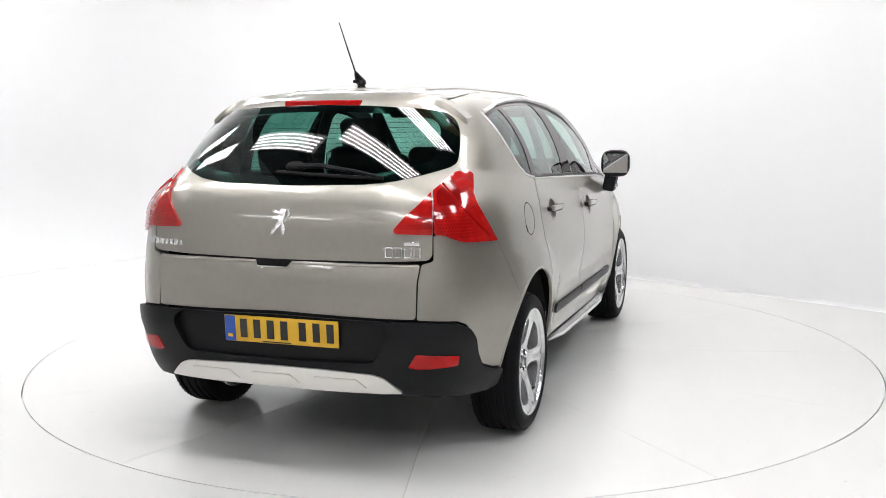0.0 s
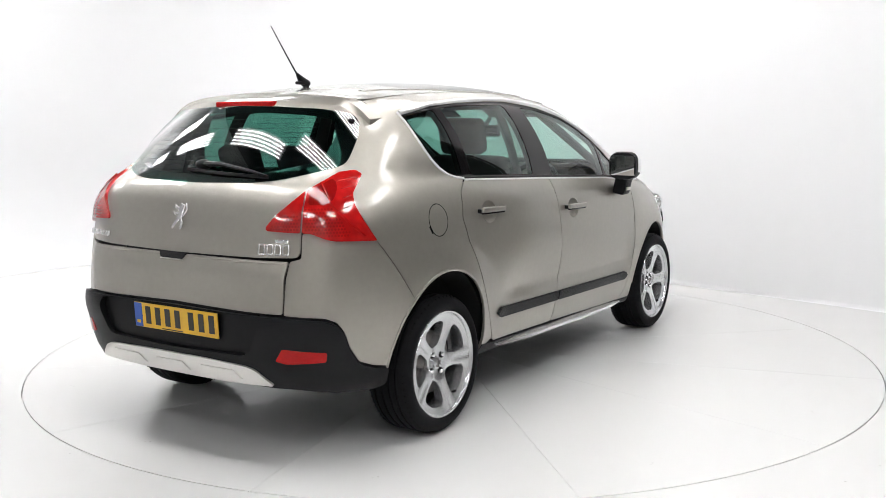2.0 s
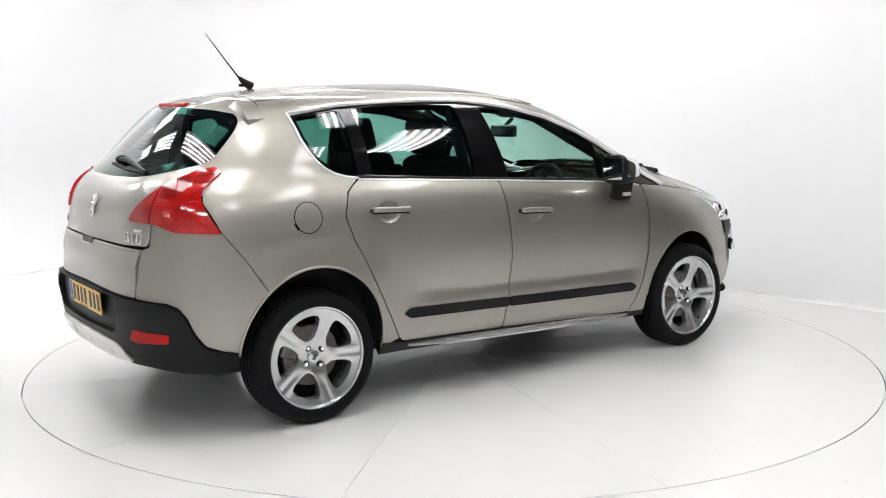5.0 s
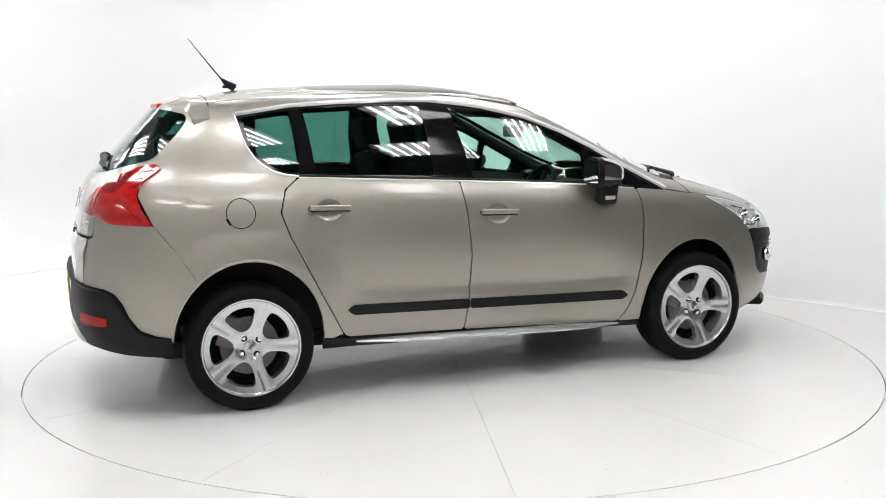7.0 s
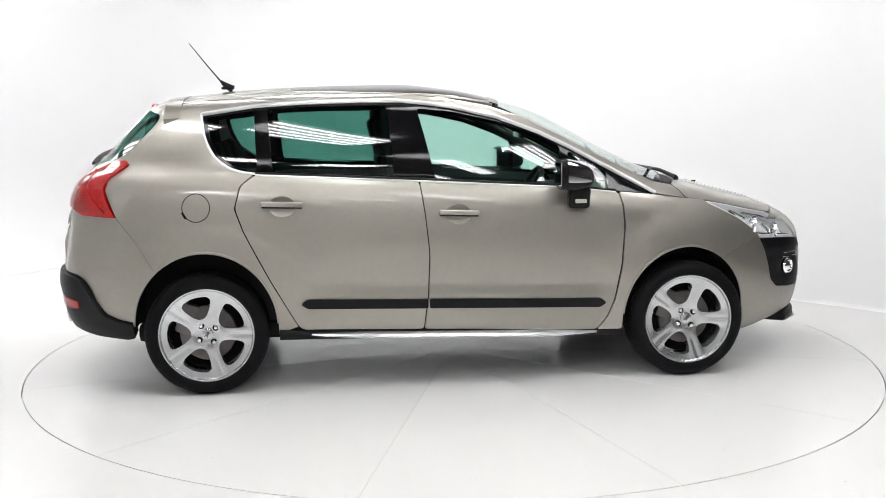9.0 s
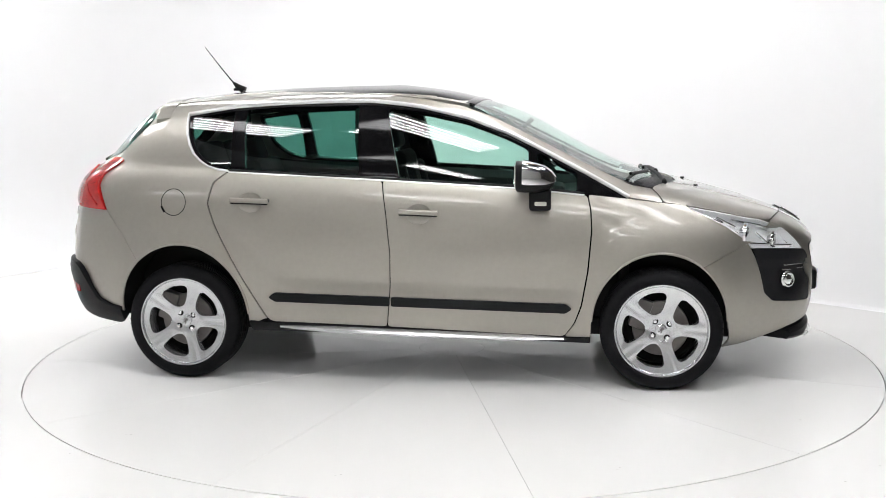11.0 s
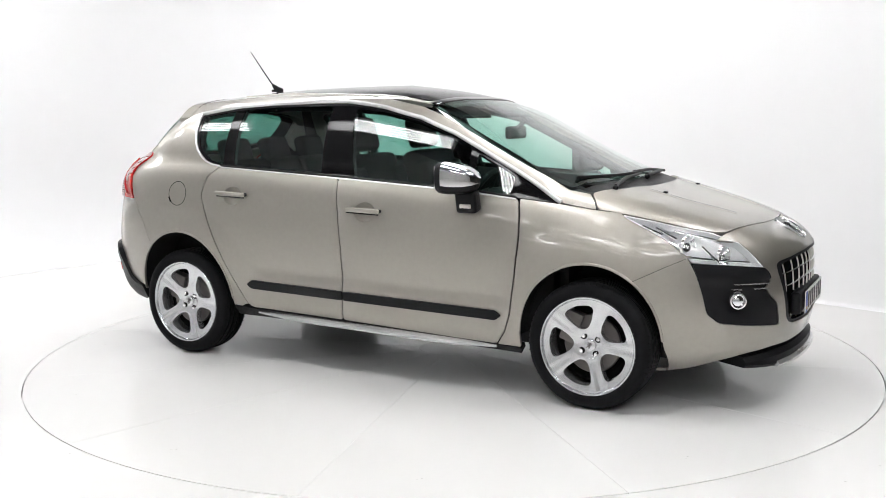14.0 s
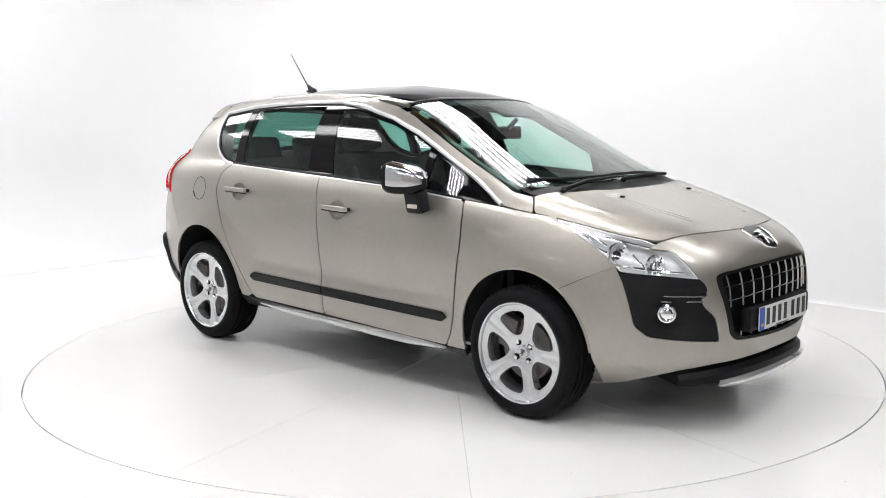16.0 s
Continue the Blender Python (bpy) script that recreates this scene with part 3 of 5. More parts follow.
        for p, q in zip(rings, rings[1:]):
            for k in range(2):
                bm.faces.new((p[k], p[k + 1], q[k + 1], q[k]))
        bm.faces.new([r[2] for r in rings])
        part("wheel_housing", bm, TRIM, car, "black wheel-arch liner")
        lip = [(hub + (a - 0.022) * math.cos(radians(t)), (0.36 if hub < 0 else 0.35) + (b - 0.023) * math.sin(radians(t))) for t in np.linspace(2, 178, 30)]
        part("arch_lip", ribbon("side", lip, 0.014, 0.006, s), PAINT, car)
    return rear, front


for s in SIDES:
    car_side(s)

# bonnet, windscreen, roof
SEAM_Y = [0.0, 0.08, 0.16, 0.25, 0.34, 0.43, 0.51, 0.58, 0.641]


def seam_x(y):
    """How far forward the bonnet reaches."""
    return 1.928 - 0.163 * (abs(y) / 0.641) ** 2.2


panel("bonnet", PAINT, "top", both_top(
      [(1.335, 0.0), (1.325, 0.25), (1.270, 0.50)] + line("top", [("side", 1.158, 1.060), ("side", 1.193, 1.027), ("side", 1.216, 0.988), ("side", 1.345, 0.969), ("front", 0.882, 0.941), ("front", 0.738, 0.908), ("front", 0.639, 0.889)]) + [(seam_x(y) - 0.003, y) for y in reversed(SEAM_Y[:-1])]), car, radius=0.02)
panel("scuttle", BLACK_PLASTIC, "top", both_top([(1.345, 0.0), (1.335, 0.25), (1.28, 0.51), (1.145, 0.672), (1.06, 0.672), (1.14, 0.50), (1.185, 0.25), (1.195, 0.0)]), car, "black plastic scuttle under the windscreen", offset=-0.012, depth=0)
SCREEN = [(1.21, 0.0), (1.20, 0.25), (1.155, 0.50), (1.058, 0.690), ("side", 0.79, 1.196), ("side", 0.526, 1.331), ("side", 0.299, 1.441), (0.165, 0.548), (0.205, 0.42), (0.225, 0.2), (0.23, 0.0)]
screen = line("top", SCREEN)
panel("windscreen", GLASS_FRONT, "top", both_top(screen), car, "green-tinted laminated windscreen", offset=-0.003, depth=0, step=0.06, radius=0.01, fair=True)
for s in SIDES:
    part("screen_border", ribbon("top", [(x, y - 0.022) for x, y in screen[3:8]], 0.034, 0.001, s, sink=0.009), SATIN_BLACK, car, "black printed edge of the windscreen")
part("screen_border", ribbon("top", [(0.23, -0.50), (0.27, -0.25), (0.28, 0), (0.27, 0.25), (0.23, 0.50)], 0.11, 0.001, sink=0.009), SATIN_BLACK, car, "black printed edge of the windscreen")
part("screen_border", ribbon("top", [(1.08, -0.64), (1.155, -0.40), (1.17, 0), (1.155, 0.40), (1.08, 0.64)], 0.07, 0.001, sink=0.009), SATIN_BLACK, car, "black printed edge of the windscreen")
ROOF_EDGE = [seen_in("top", project("side", x, z)[0]) for x, z in ROOF_LINE[:7]]
ROOF_GLASS = [(0.213, 0.0), (0.208, 0.2), (0.188, 0.42), (0.13, 0.515), (0.04, 0.505), (-0.1, 0.490), (-0.5, 0.43), (-0.9, 0.36), (-0.95, 0.30), (-0.96, 0.0)]
panel("roof", PAINT, "top", both_top([(-1.57, 0.0)] + ROOF_EDGE[:-1] + [(0.165, 0.553), (0.205, 0.42), (0.225, 0.2), (0.23, 0.0)]), car, holes=[both_top(ROOF_GLASS)], radius=0.008, hole_radius=0.03, depth=0.02)
panel("glass_roof", ROOF_PANE, "top", both_top(ROOF_GLASS), car, "black panoramic glass roof", offset=-0.001, depth=0.01, radius=0.03)
for s in SIDES:
    part("roof_ridge", ribbon("top", [(-0.02, 0.503), (-0.1, 0.50), (-0.5, 0.442), (-0.9, 0.372), (-1.30, 0.34)], 0.030, 0.006, s), PAINT, car, "raised roof rib beside the glass")
part("screen_header", ribbon("top", [(0.175, -0.54), (0.195, -0.42), (0.215, -0.2), (0.22, 0), (0.215, 0.2), (0.195, 0.42), (0.175, 0.54)], 0.055, 0.006), GLOSS_BLACK, car, "black header between windscreen and glass roof")
panel("headlining", TRIM, "top", both_top([(-1.5, 0.0)] + [(x, y - 0.03) for x, y in ROOF_EDGE[1:6]] + [(0.12, 0.5), (0.2, 0.0)]), car, "dark roof lining", offset=-0.045, depth=0, step=0.1, inset=0)

# ---- tailgate and tail ----
WINDOW_R = [(0.0, 1.505), (0.389, 1.5), (0.712, 1.488), (0.898, 1.468), (0.938, 1.436), (0.917, 1.383), (0.828, 1.261), (0.789, 1.243), (0.627, 1.211), (0.503, 1.189), (0.373, 1.177), (0.0, 1.170)]
gate = panel("tailgate", PAINT, "rear", both([(0.0, 1.53), (0.5, 1.525), (0.95, 1.495), (1.0, 1.455), (0.975, 1.406), (0.901, 1.324), (0.812, 1.224), (0.76, 1.196), (0.70, 1.130), (0.634, 1.067), (0.624, 0.985), (0.619, 0.905), (0.603, 0.886), (0.439, 0.880), (0.0, 0.876)]),
             car, "tailgate with the tinted rear window", holes=[both([(a * 0.99, 1.34 + (b - 1.34) * 0.985) for a, b in WINDOW_R])], radius=0.012)
panel("rear_window", GLASS_REAR, "rear", both(WINDOW_R), gate, "dark green heated rear window", offset=0.002, depth=0.0, radius=0.03, step=0.05, fair=True, bend=1.7, edge=0.6)
panel("window_border", GLOSS_BLACK, "rear", both(WINDOW_R), gate, "black printed border of the rear window", offset=0.0008, depth=0.0, radius=0.03, hole_radius=0.06,
      holes=[both([(a * 0.86, 1.345 + (b - 1.345) * 0.80) for a, b in WINDOW_R])])
for k in range(12):
    z = 1.225 + 0.0205 * k
    a = 0.60 + 0.012 * k
    part("heater_wire", ribbon("rear", [(-a, z), (-a / 2, z - 0.004), (0, z - 0.006), (a / 2, z - 0.004), (a, z)], 0.0022, 0.0008, sink=0.003), BLACK_PLASTIC, gate)
lower = panel("lower_tailgate", PAINT, "rear", both([(0.0, 0.8725), (0.40, 0.8725), (0.575, 0.8725), (0.560, 0.801), (0.551, 0.655), (0.394, 0.657), (0.0, 0.667)]), car, "lower half of the split tailgate",
              swell=lambda u, v: 0.012 * math.exp(-((v - 0.80) / 0.06) ** 2), radius=0.015)
panel("tailgate_latch", GLOSS_BLACK, "rear", [(-0.108, 0.878), (-0.097, 0.847), (0.041, 0.846), (0.069, 0.876)], gate, "dark recess of the tailgate latch", offset=0.011, depth=0.016, radius=0.008)
part("latch_trim", ribbon("rear", [(-0.097, 0.845), (0.041, 0.844)], 0.006, 0.016), SATIN, lower)
part("gate_edge", ribbon("rear", [(-0.56, 0.862), (-0.3, 0.862), (0, 0.862), (0.3, 0.862), (0.56, 0.862)], 0.012, 0.008), PAINT, lower)
for s in SIDES:
    corner = [("side", x, z) for x, z in REAR_SEAM]
    down = [("side", x, z) for x, z in reversed([p for p in REAR_ARCH if p[0] < -1.655])]
    panel("bumper_corner", PAINT, "rear", corner + down + [("side", HUB_R - 0.372, 0.392), (0.90, 0.405), (0.832, 0.435), (0.795, 0.50), (0.775, 0.570), (0.745, 0.618), (0.70, 0.640), (0.5535, 0.652),
                                                           (0.5625, 0.80), (0.578, 0.872), (0.621, 0.884), (0.626, 0.985), (0.70, 0.985)], car, "painted corner of the rear bumper", side=s, radius=0.01)
    panel("lamp_backing", DARK, "rear", [(0.63, 1.12), (0.80, 1.24), (0.92, 1.22), (0.94, 0.93), (0.60, 0.96)], car, side=s, offset=-0.03, depth=0, step=0.08)
    bulge = lambda u, v: 0.010 + 0.012 * math.exp(-((u - 0.70) / 0.12) ** 2 - ((v - 1.06) / 0.10) ** 2)
    outer = panel("tail_lamp", RED_LENS, "rear", [(0.645, 1.149), (0.781, 1.219), (0.855, 1.227), (0.889, 1.208), (0.827, 1.134), (0.826, 1.091), (0.856, 1.033), (0.915, 0.940), (0.741, 0.950), (0.709, 0.959), (0.659, 0.982), (0.626, 0.984), (0.632, 1.067)],
                  car, "large red tail lamp wrapping the corner", side=s, swell=bulge, depth=0.03, radius=0.012, step=0.022)
    for z in (1.192, 1.158, 1.122, 1.084):
        part("lens_rib", ribbon("rear", [(0.735, z - 0.022), (0.79, z - 0.006), (0.812 + max(0, z - 1.134) * 0.8, z + 0.002)], 0.005, 0.002, s, sink=-bulge(0.80, z)), RED_DEEP, outer)
    inner = panel("tail_lamp", RED_LENS, "rear", [(0.489, 1.014), (0.529, 1.058), (0.641, 1.147), (0.628, 1.067), (0.622, 0.984), (0.491, 0.990), (0.482, 1.0)], gate, "red inner tail lamp on the tailgate", side=s, swell=bulge, depth=0.02, radius=0.01, step=0.022)
    hexes = lambda u0, u1, v0, v1: [(u0 + 0.0115 * i + (0.00575 if j % 2 else 0), v0 + 0.0125 * j) for j in range(int((v1 - v0) / 0.0125) + 1) for i in range(int((u1 - u0) / 0.0115) + 1)]
    part("honeycomb", lens_dots([(u, v) for u, v in hexes(0.642, 0.80, 0.972, 1.072) if v > 0.992 - 0.28 * (u - 0.642) and u < 0.735 + 0.75 * (1.072 - v)], bulge, s), RED_CELL, outer, "round cells of the brake lamp")
    part("honeycomb", lens_dots([(u, v) for u, v in hexes(0.508, 0.612, 0.998, 1.050) if v < 1.012 + 0.55 * (u - 0.508)], bulge, s), RED_CELL, inner, "round cells of the lamp")
    panel("lens_window", RED_DEEP, "rear", [(0.655, 1.142), (0.752, 1.194), (0.768, 1.16), (0.745, 1.105), (0.715, 1.088), (0.648, 1.086)], outer, "dark red smooth field of the lens", side=s, swell=lambda u, v: bulge(u, v) + 0.001, depth=0, radius=0.02, step=0.02)
    part("lamp_divider", ribbon("rear", [(0.70, 1.172), (0.735, 1.09), (0.80, 1.02), (0.86, 0.968)], 0.010, 0.024, s), RED_FOG, outer)
    panel("fog_lamp", RED_FOG, "rear", [(0.523, 0.468), (0.55, 0.521), (0.704, 0.503), (0.700, 0.462), (0.559, 0.457)], car, "red rear fog lamp in the bumper", side=s, offset=0.024, depth=0.02, radius=0.008)
# black lower bumper with a recess for the number plate
shelf = lambda u, v: 0.020 + 0.010 * math.exp(-((v - 0.585) / 0.055) ** 2) * (1 - math.exp(-(max(0.0, abs(u) - 0.30) / 0.10) ** 2)) if abs(u) > 0.30 else 0.020
bumper = panel("rear_bumper", BLACK_PLASTIC, "rear", both([(0.0, 0.655), (0.35, 0.648), (0.553, 0.646), (0.70, 0.634), (0.742, 0.612), (0.770, 0.565), (0.790, 0.498), (0.826, 0.431), (0.89, 0.402), (0.962, 0.391), (0.955, 0.318), (0.90, 0.306), (0.74, 0.318), (0.60, 0.345), (0.3, 0.356), (0.0, 0.356)]),
               car, "black plastic lower rear bumper", holes=[both([(0.0, 0.648), (0.44, 0.642), (0.46, 0.60), (0.42, 0.50), (0.39, 0.475), (0.0, 0.470)])], swell=shelf, depth=0.05, radius=0.015, hole_radius=0.03)
panel("plate_recess", BLACK_PLASTIC, "rear", both([(0.0, 0.665), (0.46, 0.655), (0.48, 0.60), (0.44, 0.48), (0.0, 0.455)]), bumper, "black recess for the number plate", offset=-0.002, depth=0.0, radius=0.02)
panel("skid_plate", SATIN, "rear", both([(0.0, 0.446), (0.2, 0.445), (0.40, 0.436), (0.44, 0.424), (0.515, 0.362), (0.3, 0.358), (0.0, 0.358)]), bumper, "satin silver skid plate", offset=0.030, depth=0.03, radius=0.015)
for u in (-0.28, 0.0, 0.28):
    part("skid_rib", ribbon("rear", [(u - 0.11, 0.412), (u + 0.06, 0.412), (u + 0.10, 0.380)], 0.012, 0.036), SATIN, bumper)
part("underside", box((3.45, 1.15, 0.10), (-0.08, 0, 0.275), 0.03), TRIM, car, "dark underside of the car")
part("silencer", box((0.26, 0.9, 0.12), (-1.86, 0.0, 0.36), 0.05, 3), STEEL, car, "dull steel silencer under the tail")
part("rear_axle", rod([(HUB_R, -0.70, 0.30), (HUB_R, 0.70, 0.30)], 0.045), TRIM, car)
for s in SIDES:
    part("suspension_arm", rod([(HUB_R, s * 0.55, 0.30), (HUB_R + 0.35, s * 0.48, 0.26)], 0.035), TRIM, car)
    part("suspension_arm", rod([(HUB_F, s * 0.62, 0.30), (HUB_F - 0.1, s * 0.25, 0.25)], 0.035), TRIM, car)


def plate(mat, parent, m, label):
    """A pressed number plate, lettering as plain bars."""
    board = part("number_plate", box((0.006, 0.520, 0.111), (0, 0, 0), 0.002, 1), mat, parent, label, m=m)
    part("plate_band", box((0.002, 0.048, 0.107), (0.0035, -0.233, 0)), BLUE, board, smooth=False)
    part("plate_bar", box((0.002, 0.022, 0.014), (0.0048, -0.233, -0.030)), YELLOW, board, smooth=False)
    for k, y in enumerate((-0.170, -0.108, -0.046, 0.016, 0.100, 0.162, 0.224)):
        part("plate_bar", box((0.002, 0.032, 0.079), (0.0035, y, 0.003), 0.0), INK, board, smooth=False)
    part("plate_bar", box((0.002, 0.13, 0.004), (0.0035, -0.02, -0.049)), INK, board, smooth=False)
    return board


plate(YELLOW, car, pose(-2.226, -0.025, 0.587, 0, 3, 180), "yellow number plate with a blue band")
# spoiler with the third brake lamp
bm = bmesh.new()
rings = []
for k in range(33):
    t = -1 + k / 16
    y = 0.632 * t
    root = project("top", -1.525, -y)[0].z
    tip_x = -1.728 + 0.10 * abs(t) ** 2.4
    tip_z = root - 0.050 - 0.010 * abs(t) ** 3
    thin = 1 - abs(t) ** 8
    rings.append([bm.verts.new(p) for p in ((-1.525, y, root + 0.002), (-1.61, y, root - 0.004), (tip_x + 0.025, y, tip_z + 0.008), (tip_x, y, tip_z - 0.003), (tip_x + 0.002, y, tip_z - 0.016),
                                            (tip_x + 0.035, y, tip_z - 0.016 - 0.020 * thin), (tip_x + 0.12, y, tip_z - 0.006 - 0.034 * thin), (-1.54, y, root - 0.035 - 0.025 * thin))])
for a, b in zip(rings, rings[1:]):
    for k in range(8):
        bm.faces.new((a[k], a[(k + 1) % 8], b[(k + 1) % 8], b[k]))
bm.faces.new(rings[0]), bm.faces.new(rings[-1])
spoiler = part("spoiler", bm, PAINT, gate, "roof spoiler in body colour")
for s in SIDES:
    # sunk black sheet stands in for the shade of the gap at the spoiler's end
    panel("spoiler_gap_shade", GLOSS_BLACK, "rear", [(0.80, 1.535), (1.07, 1.54), (1.05, 1.47), (0.97, 1.455), (0.93, 1.49), (0.80, 1.51)], gate, side=s, offset=-0.014, depth=0, step=0.03)
part("brake_lamp", box((0.05, 0.37, 0.034), (-1.714, 0, project("top", -1.525, 0.0)[0].z - 0.062), 0.009, 3), RED_FOG, gate, "slim red high-level brake lamp")
part("spoiler_gap", ribbon("top", [(-1.522, -0.55), (-1.518, -0.3), (-1.516, 0), (-1.518, 0.3), (-1.522, 0.55)], 0.005, 0.0035), DARK, gate)
# aerial
mast = part("aerial", box((0.075, 0.036, 0.016), (-1.325, 0, 1.617), 0.006, 2), BLACK_PLASTIC, car, "black roof aerial, raked back")
part("aerial_foot", rod([(-1.295, 0, 1.610), (-1.335, 0, 1.632), (-1.366, 0, 1.660)], [0.024, 0.019, 0.007], 10), BLACK_PLASTIC, mast)
part("aerial_rod", rod([(-1.355, 0, 1.645), (-1.44, 0, 1.75), (-1.54, 0, 1.878)], [0.0045, 0.0035, 0.0022], 8), BLACK_PLASTIC, mast)
# rear wiper: mount in the middle, arm lying across the foot of the glass
out = lambda a, z, h: project("rear", a, z)[0] + project("rear", a, z)[1] * h
wiper = part("rear_wiper", ball(0.030, out(0.0, 1.232, 0.020), (1, 1.5, 0.8)), BLACK_PLASTIC, car, "black rear wiper parked along the glass")
part("wiper_arm", rod([out(-0.04, 1.232, 0.026), out(0.15, 1.228, 0.032), out(0.34, 1.208, 0.028), out(0.46, 1.192, 0.020)], [0.020, 0.018, 0.014, 0.008], 8, flat=0.6), BLACK_PLASTIC, wiper)
part("wiper_blade", rod([out(-0.10, 1.213, 0.016), out(0.15, 1.200, 0.018), out(0.46, 1.190, 0.016)], 0.008, 6), BLACK_PLASTIC, wiper)


# badges as plain shapes
def stand(mode, u, v, side=-1, lift=0.0):
    """A pose on the form: x across to the right as one looks at it, z outwards."""
    p, n = project(mode, u, v, side)
    up = Vector((0, 0, 1))
    a = up.cross(n).normalized()
    b = n.cross(a)
    return Matrix.Translation(p + n * lift) @ Matrix((a, b, n)).transposed().to_4x4()


def badge_shape(size):
    """A reared-up emblem outline drawn as a few plain limbs."""
    bm = bmesh.new()
    for x0, y0, x1, y1, w in ((0.05, 0.15, -0.02, -0.12, 0.20), (0.08, 0.32, 0.02, 0.16, 0.22), (-0.02, 0.18, -0.26, 0.30, 0.09), (-0.02, 0.05, -0.30, 0.04, 0.09),
                              (-0.04, -0.12, -0.20, -0.30, 0.12), (-0.20, -0.30, -0.30, -0.44, 0.10), (0.02, -0.12, 0.14, -0.30, 0.13), (0.14, -0.30, 0.10, -0.45, 0.10), (0.12, -0.05, 0.30, 0.18, 0.06), (0.30, 0.18, 0.24, 0.40, 0.06)):
        d = Vector((x1 - x0, y1 - y0, 0))
        m = Matrix.Rotation(math.atan2(d.y, d.x), 4, "Z")
        box(((d.length + w * 0.6) * size, w * size, 0.006), ((x0 + x1) / 2 * size, (y0 + y1) / 2 * size, 0), 0.002, 1, m, bm)
    return bm


part("badge", badge_shape(0.125), BRIGHT, gate, "chrome emblem on the tailgate", m=stand("rear", 0.0, 1.035, lift=0.005))
bm = bmesh.new()
for k in range(7):
    box((0.021, 0.024, 0.005), (0.0285 * (k - 3), 0, 0), 0.004, 1, None, bm)
part("lettering", bm, BRIGHT, gate, "chrome lettering as small bars", m=stand("rear", -0.545, 0.925, lift=0.003))
bm = bmesh.new()
for k in range(4):
    for dx, dy, w, h in ((0, 0.020, 0.028, 0.006), (0, -0.020, 0.028, 0.006), (-0.013, 0, 0.006, 0.036), (0.013, 0, 0.006, 0.036)):
        box((w, h, 0.005), (0.038 * (k - 1.5) + dx, dy, 0), 0.0015, 1, None, bm)
part("lettering", bm, BRIGHT, gate, "chrome model badge as plain outlines", m=stand("rear", 0.515, 0.917, lift=0.003))
part("lettering", box((0.062, 0.014, 0.004), (0, 0, 0), 0.003, 1), CHROME, gate, m=stand("rear", 0.548, 0.952, lift=0.003))

# ---- nose ----
GRILLE = [(0.0, 0.772), (0.226, 0.765), (0.373, 0.746), (0.405, 0.733), (0.400, 0.690), (0.376, 0.608), (0.343, 0.461), (0.310, 0.430), (0.163, 0.421), (0.0, 0.415)]
POD = [(0.758, 0.748), (0.597, 0.737), (0.468, 0.722), (0.446, 0.689), (0.444, 0.644), (0.470, 0.636), (0.456, 0.595), (0.412, 0.548), (0.387, 0.433), (0.56, 0.447), (0.654, 0.458), (0.704, 0.507), (0.724, 0.608), (0.744, 0.694)]
HEADLAMP = [(1.041, 0.968), (0.882, 0.940), (0.738, 0.907), (0.639, 0.888), (0.541, 0.841), (0.501, 0.778), (0.468, 0.721), (0.597, 0.735), (0.758, 0.749), (0.774, 0.780), (0.795, 0.803), (0.861, 0.861), (0.951, 0.913), (1.024, 0.951)]
front_seam = [("top", seam_x(y), y) for y in SEAM_Y]
side_down = [("side", x, z) for x, z in reversed(WING_SEAM)] + [("side", x, z) for x, z in FRONT_ARCH if x > 1.42 and z > 0.36] + [("side", HUB_F + 0.352, 0.33), ("side", HUB_F + 0.345, 0.194)]
under = [(0.90, 0.192), (0.80, 0.194), (0.71, 0.215), (0.63, 0.256), (0.52, 0.300), (0.40, 0.325), (0.2, 0.335), (0.0, 0.338)]
nose_outline = both([(max(0.0, a), b) for a, b in line("front", front_seam)] + HEADLAMP[4:7] + [(0.466, 0.720)] + POD[3:] + [(0.776, 0.782)] + line("front", side_down) + under)
nose = panel("front_bumper", PAINT, "front", nose_outline, car, "painted front bumper with the grille opening", inset=0.0008, radius=0.015, hole_radius=0.02, step=0.03,
             holes=[both(GRILLE)])
panel("grille_backing", DARK, "front", both([(a * 1.06, 0.59 + (b - 0.59) * 1.06) for a, b in GRILLE]), nose, "black void behind the grille", offset=-0.06, depth=0, step=0.06)
panel("grille_frame", BLACK_PLASTIC, "front", both(GRILLE), nose, "black grille surround", holes=[both([(a * 0.93, 0.59 + (b - 0.59) * 0.93) for a, b in GRILLE])], offset=-0.006, depth=0.05, inset=0.0, radius=0.02)
for z0, z1, a in ((0.700, 0.678, 0.385), (0.640, 0.615, 0.368)):
    part("grille_bar", ribbon("front", [(-a, z1), (-a / 2, (z0 + z1) / 2 + 0.008), (0, z0), (a / 2, (z0 + z1) / 2 + 0.008), (a, z1)], 0.007, 0.014, sink=0.022), CHROME, nose, "slim chrome grille bar")
for k in range(-5, 6):
    a = 0.066 * k
    top = 0.764 - 0.28 * a * a
    part("grille_rib", ribbon("front", [(a * 1.05, top), (a * 1.02, 0.68), (a, 0.585)], 0.004, 0.007, sink=0.024), SATIN, nose, "slim upright grille rib")
    if abs(k) < 5:
        part("grille_rib", ribbon("front", [(a, 0.470), (a * 0.98, 0.425)], 0.004, 0.007, sink=0.026), SATIN, nose, "slim upright grille rib")
part("plate_holder", box((0.05, 0.66, 0.112), (2.090, 0, 0.515), 0.02, 3), BLACK_PLASTIC, nose, "black bumper bar behind the number plate")
plate(PLATE_WHITE, car, pose(2.128, 0.0, 0.514, 0, 0, 0), "white number plate with a blue band")
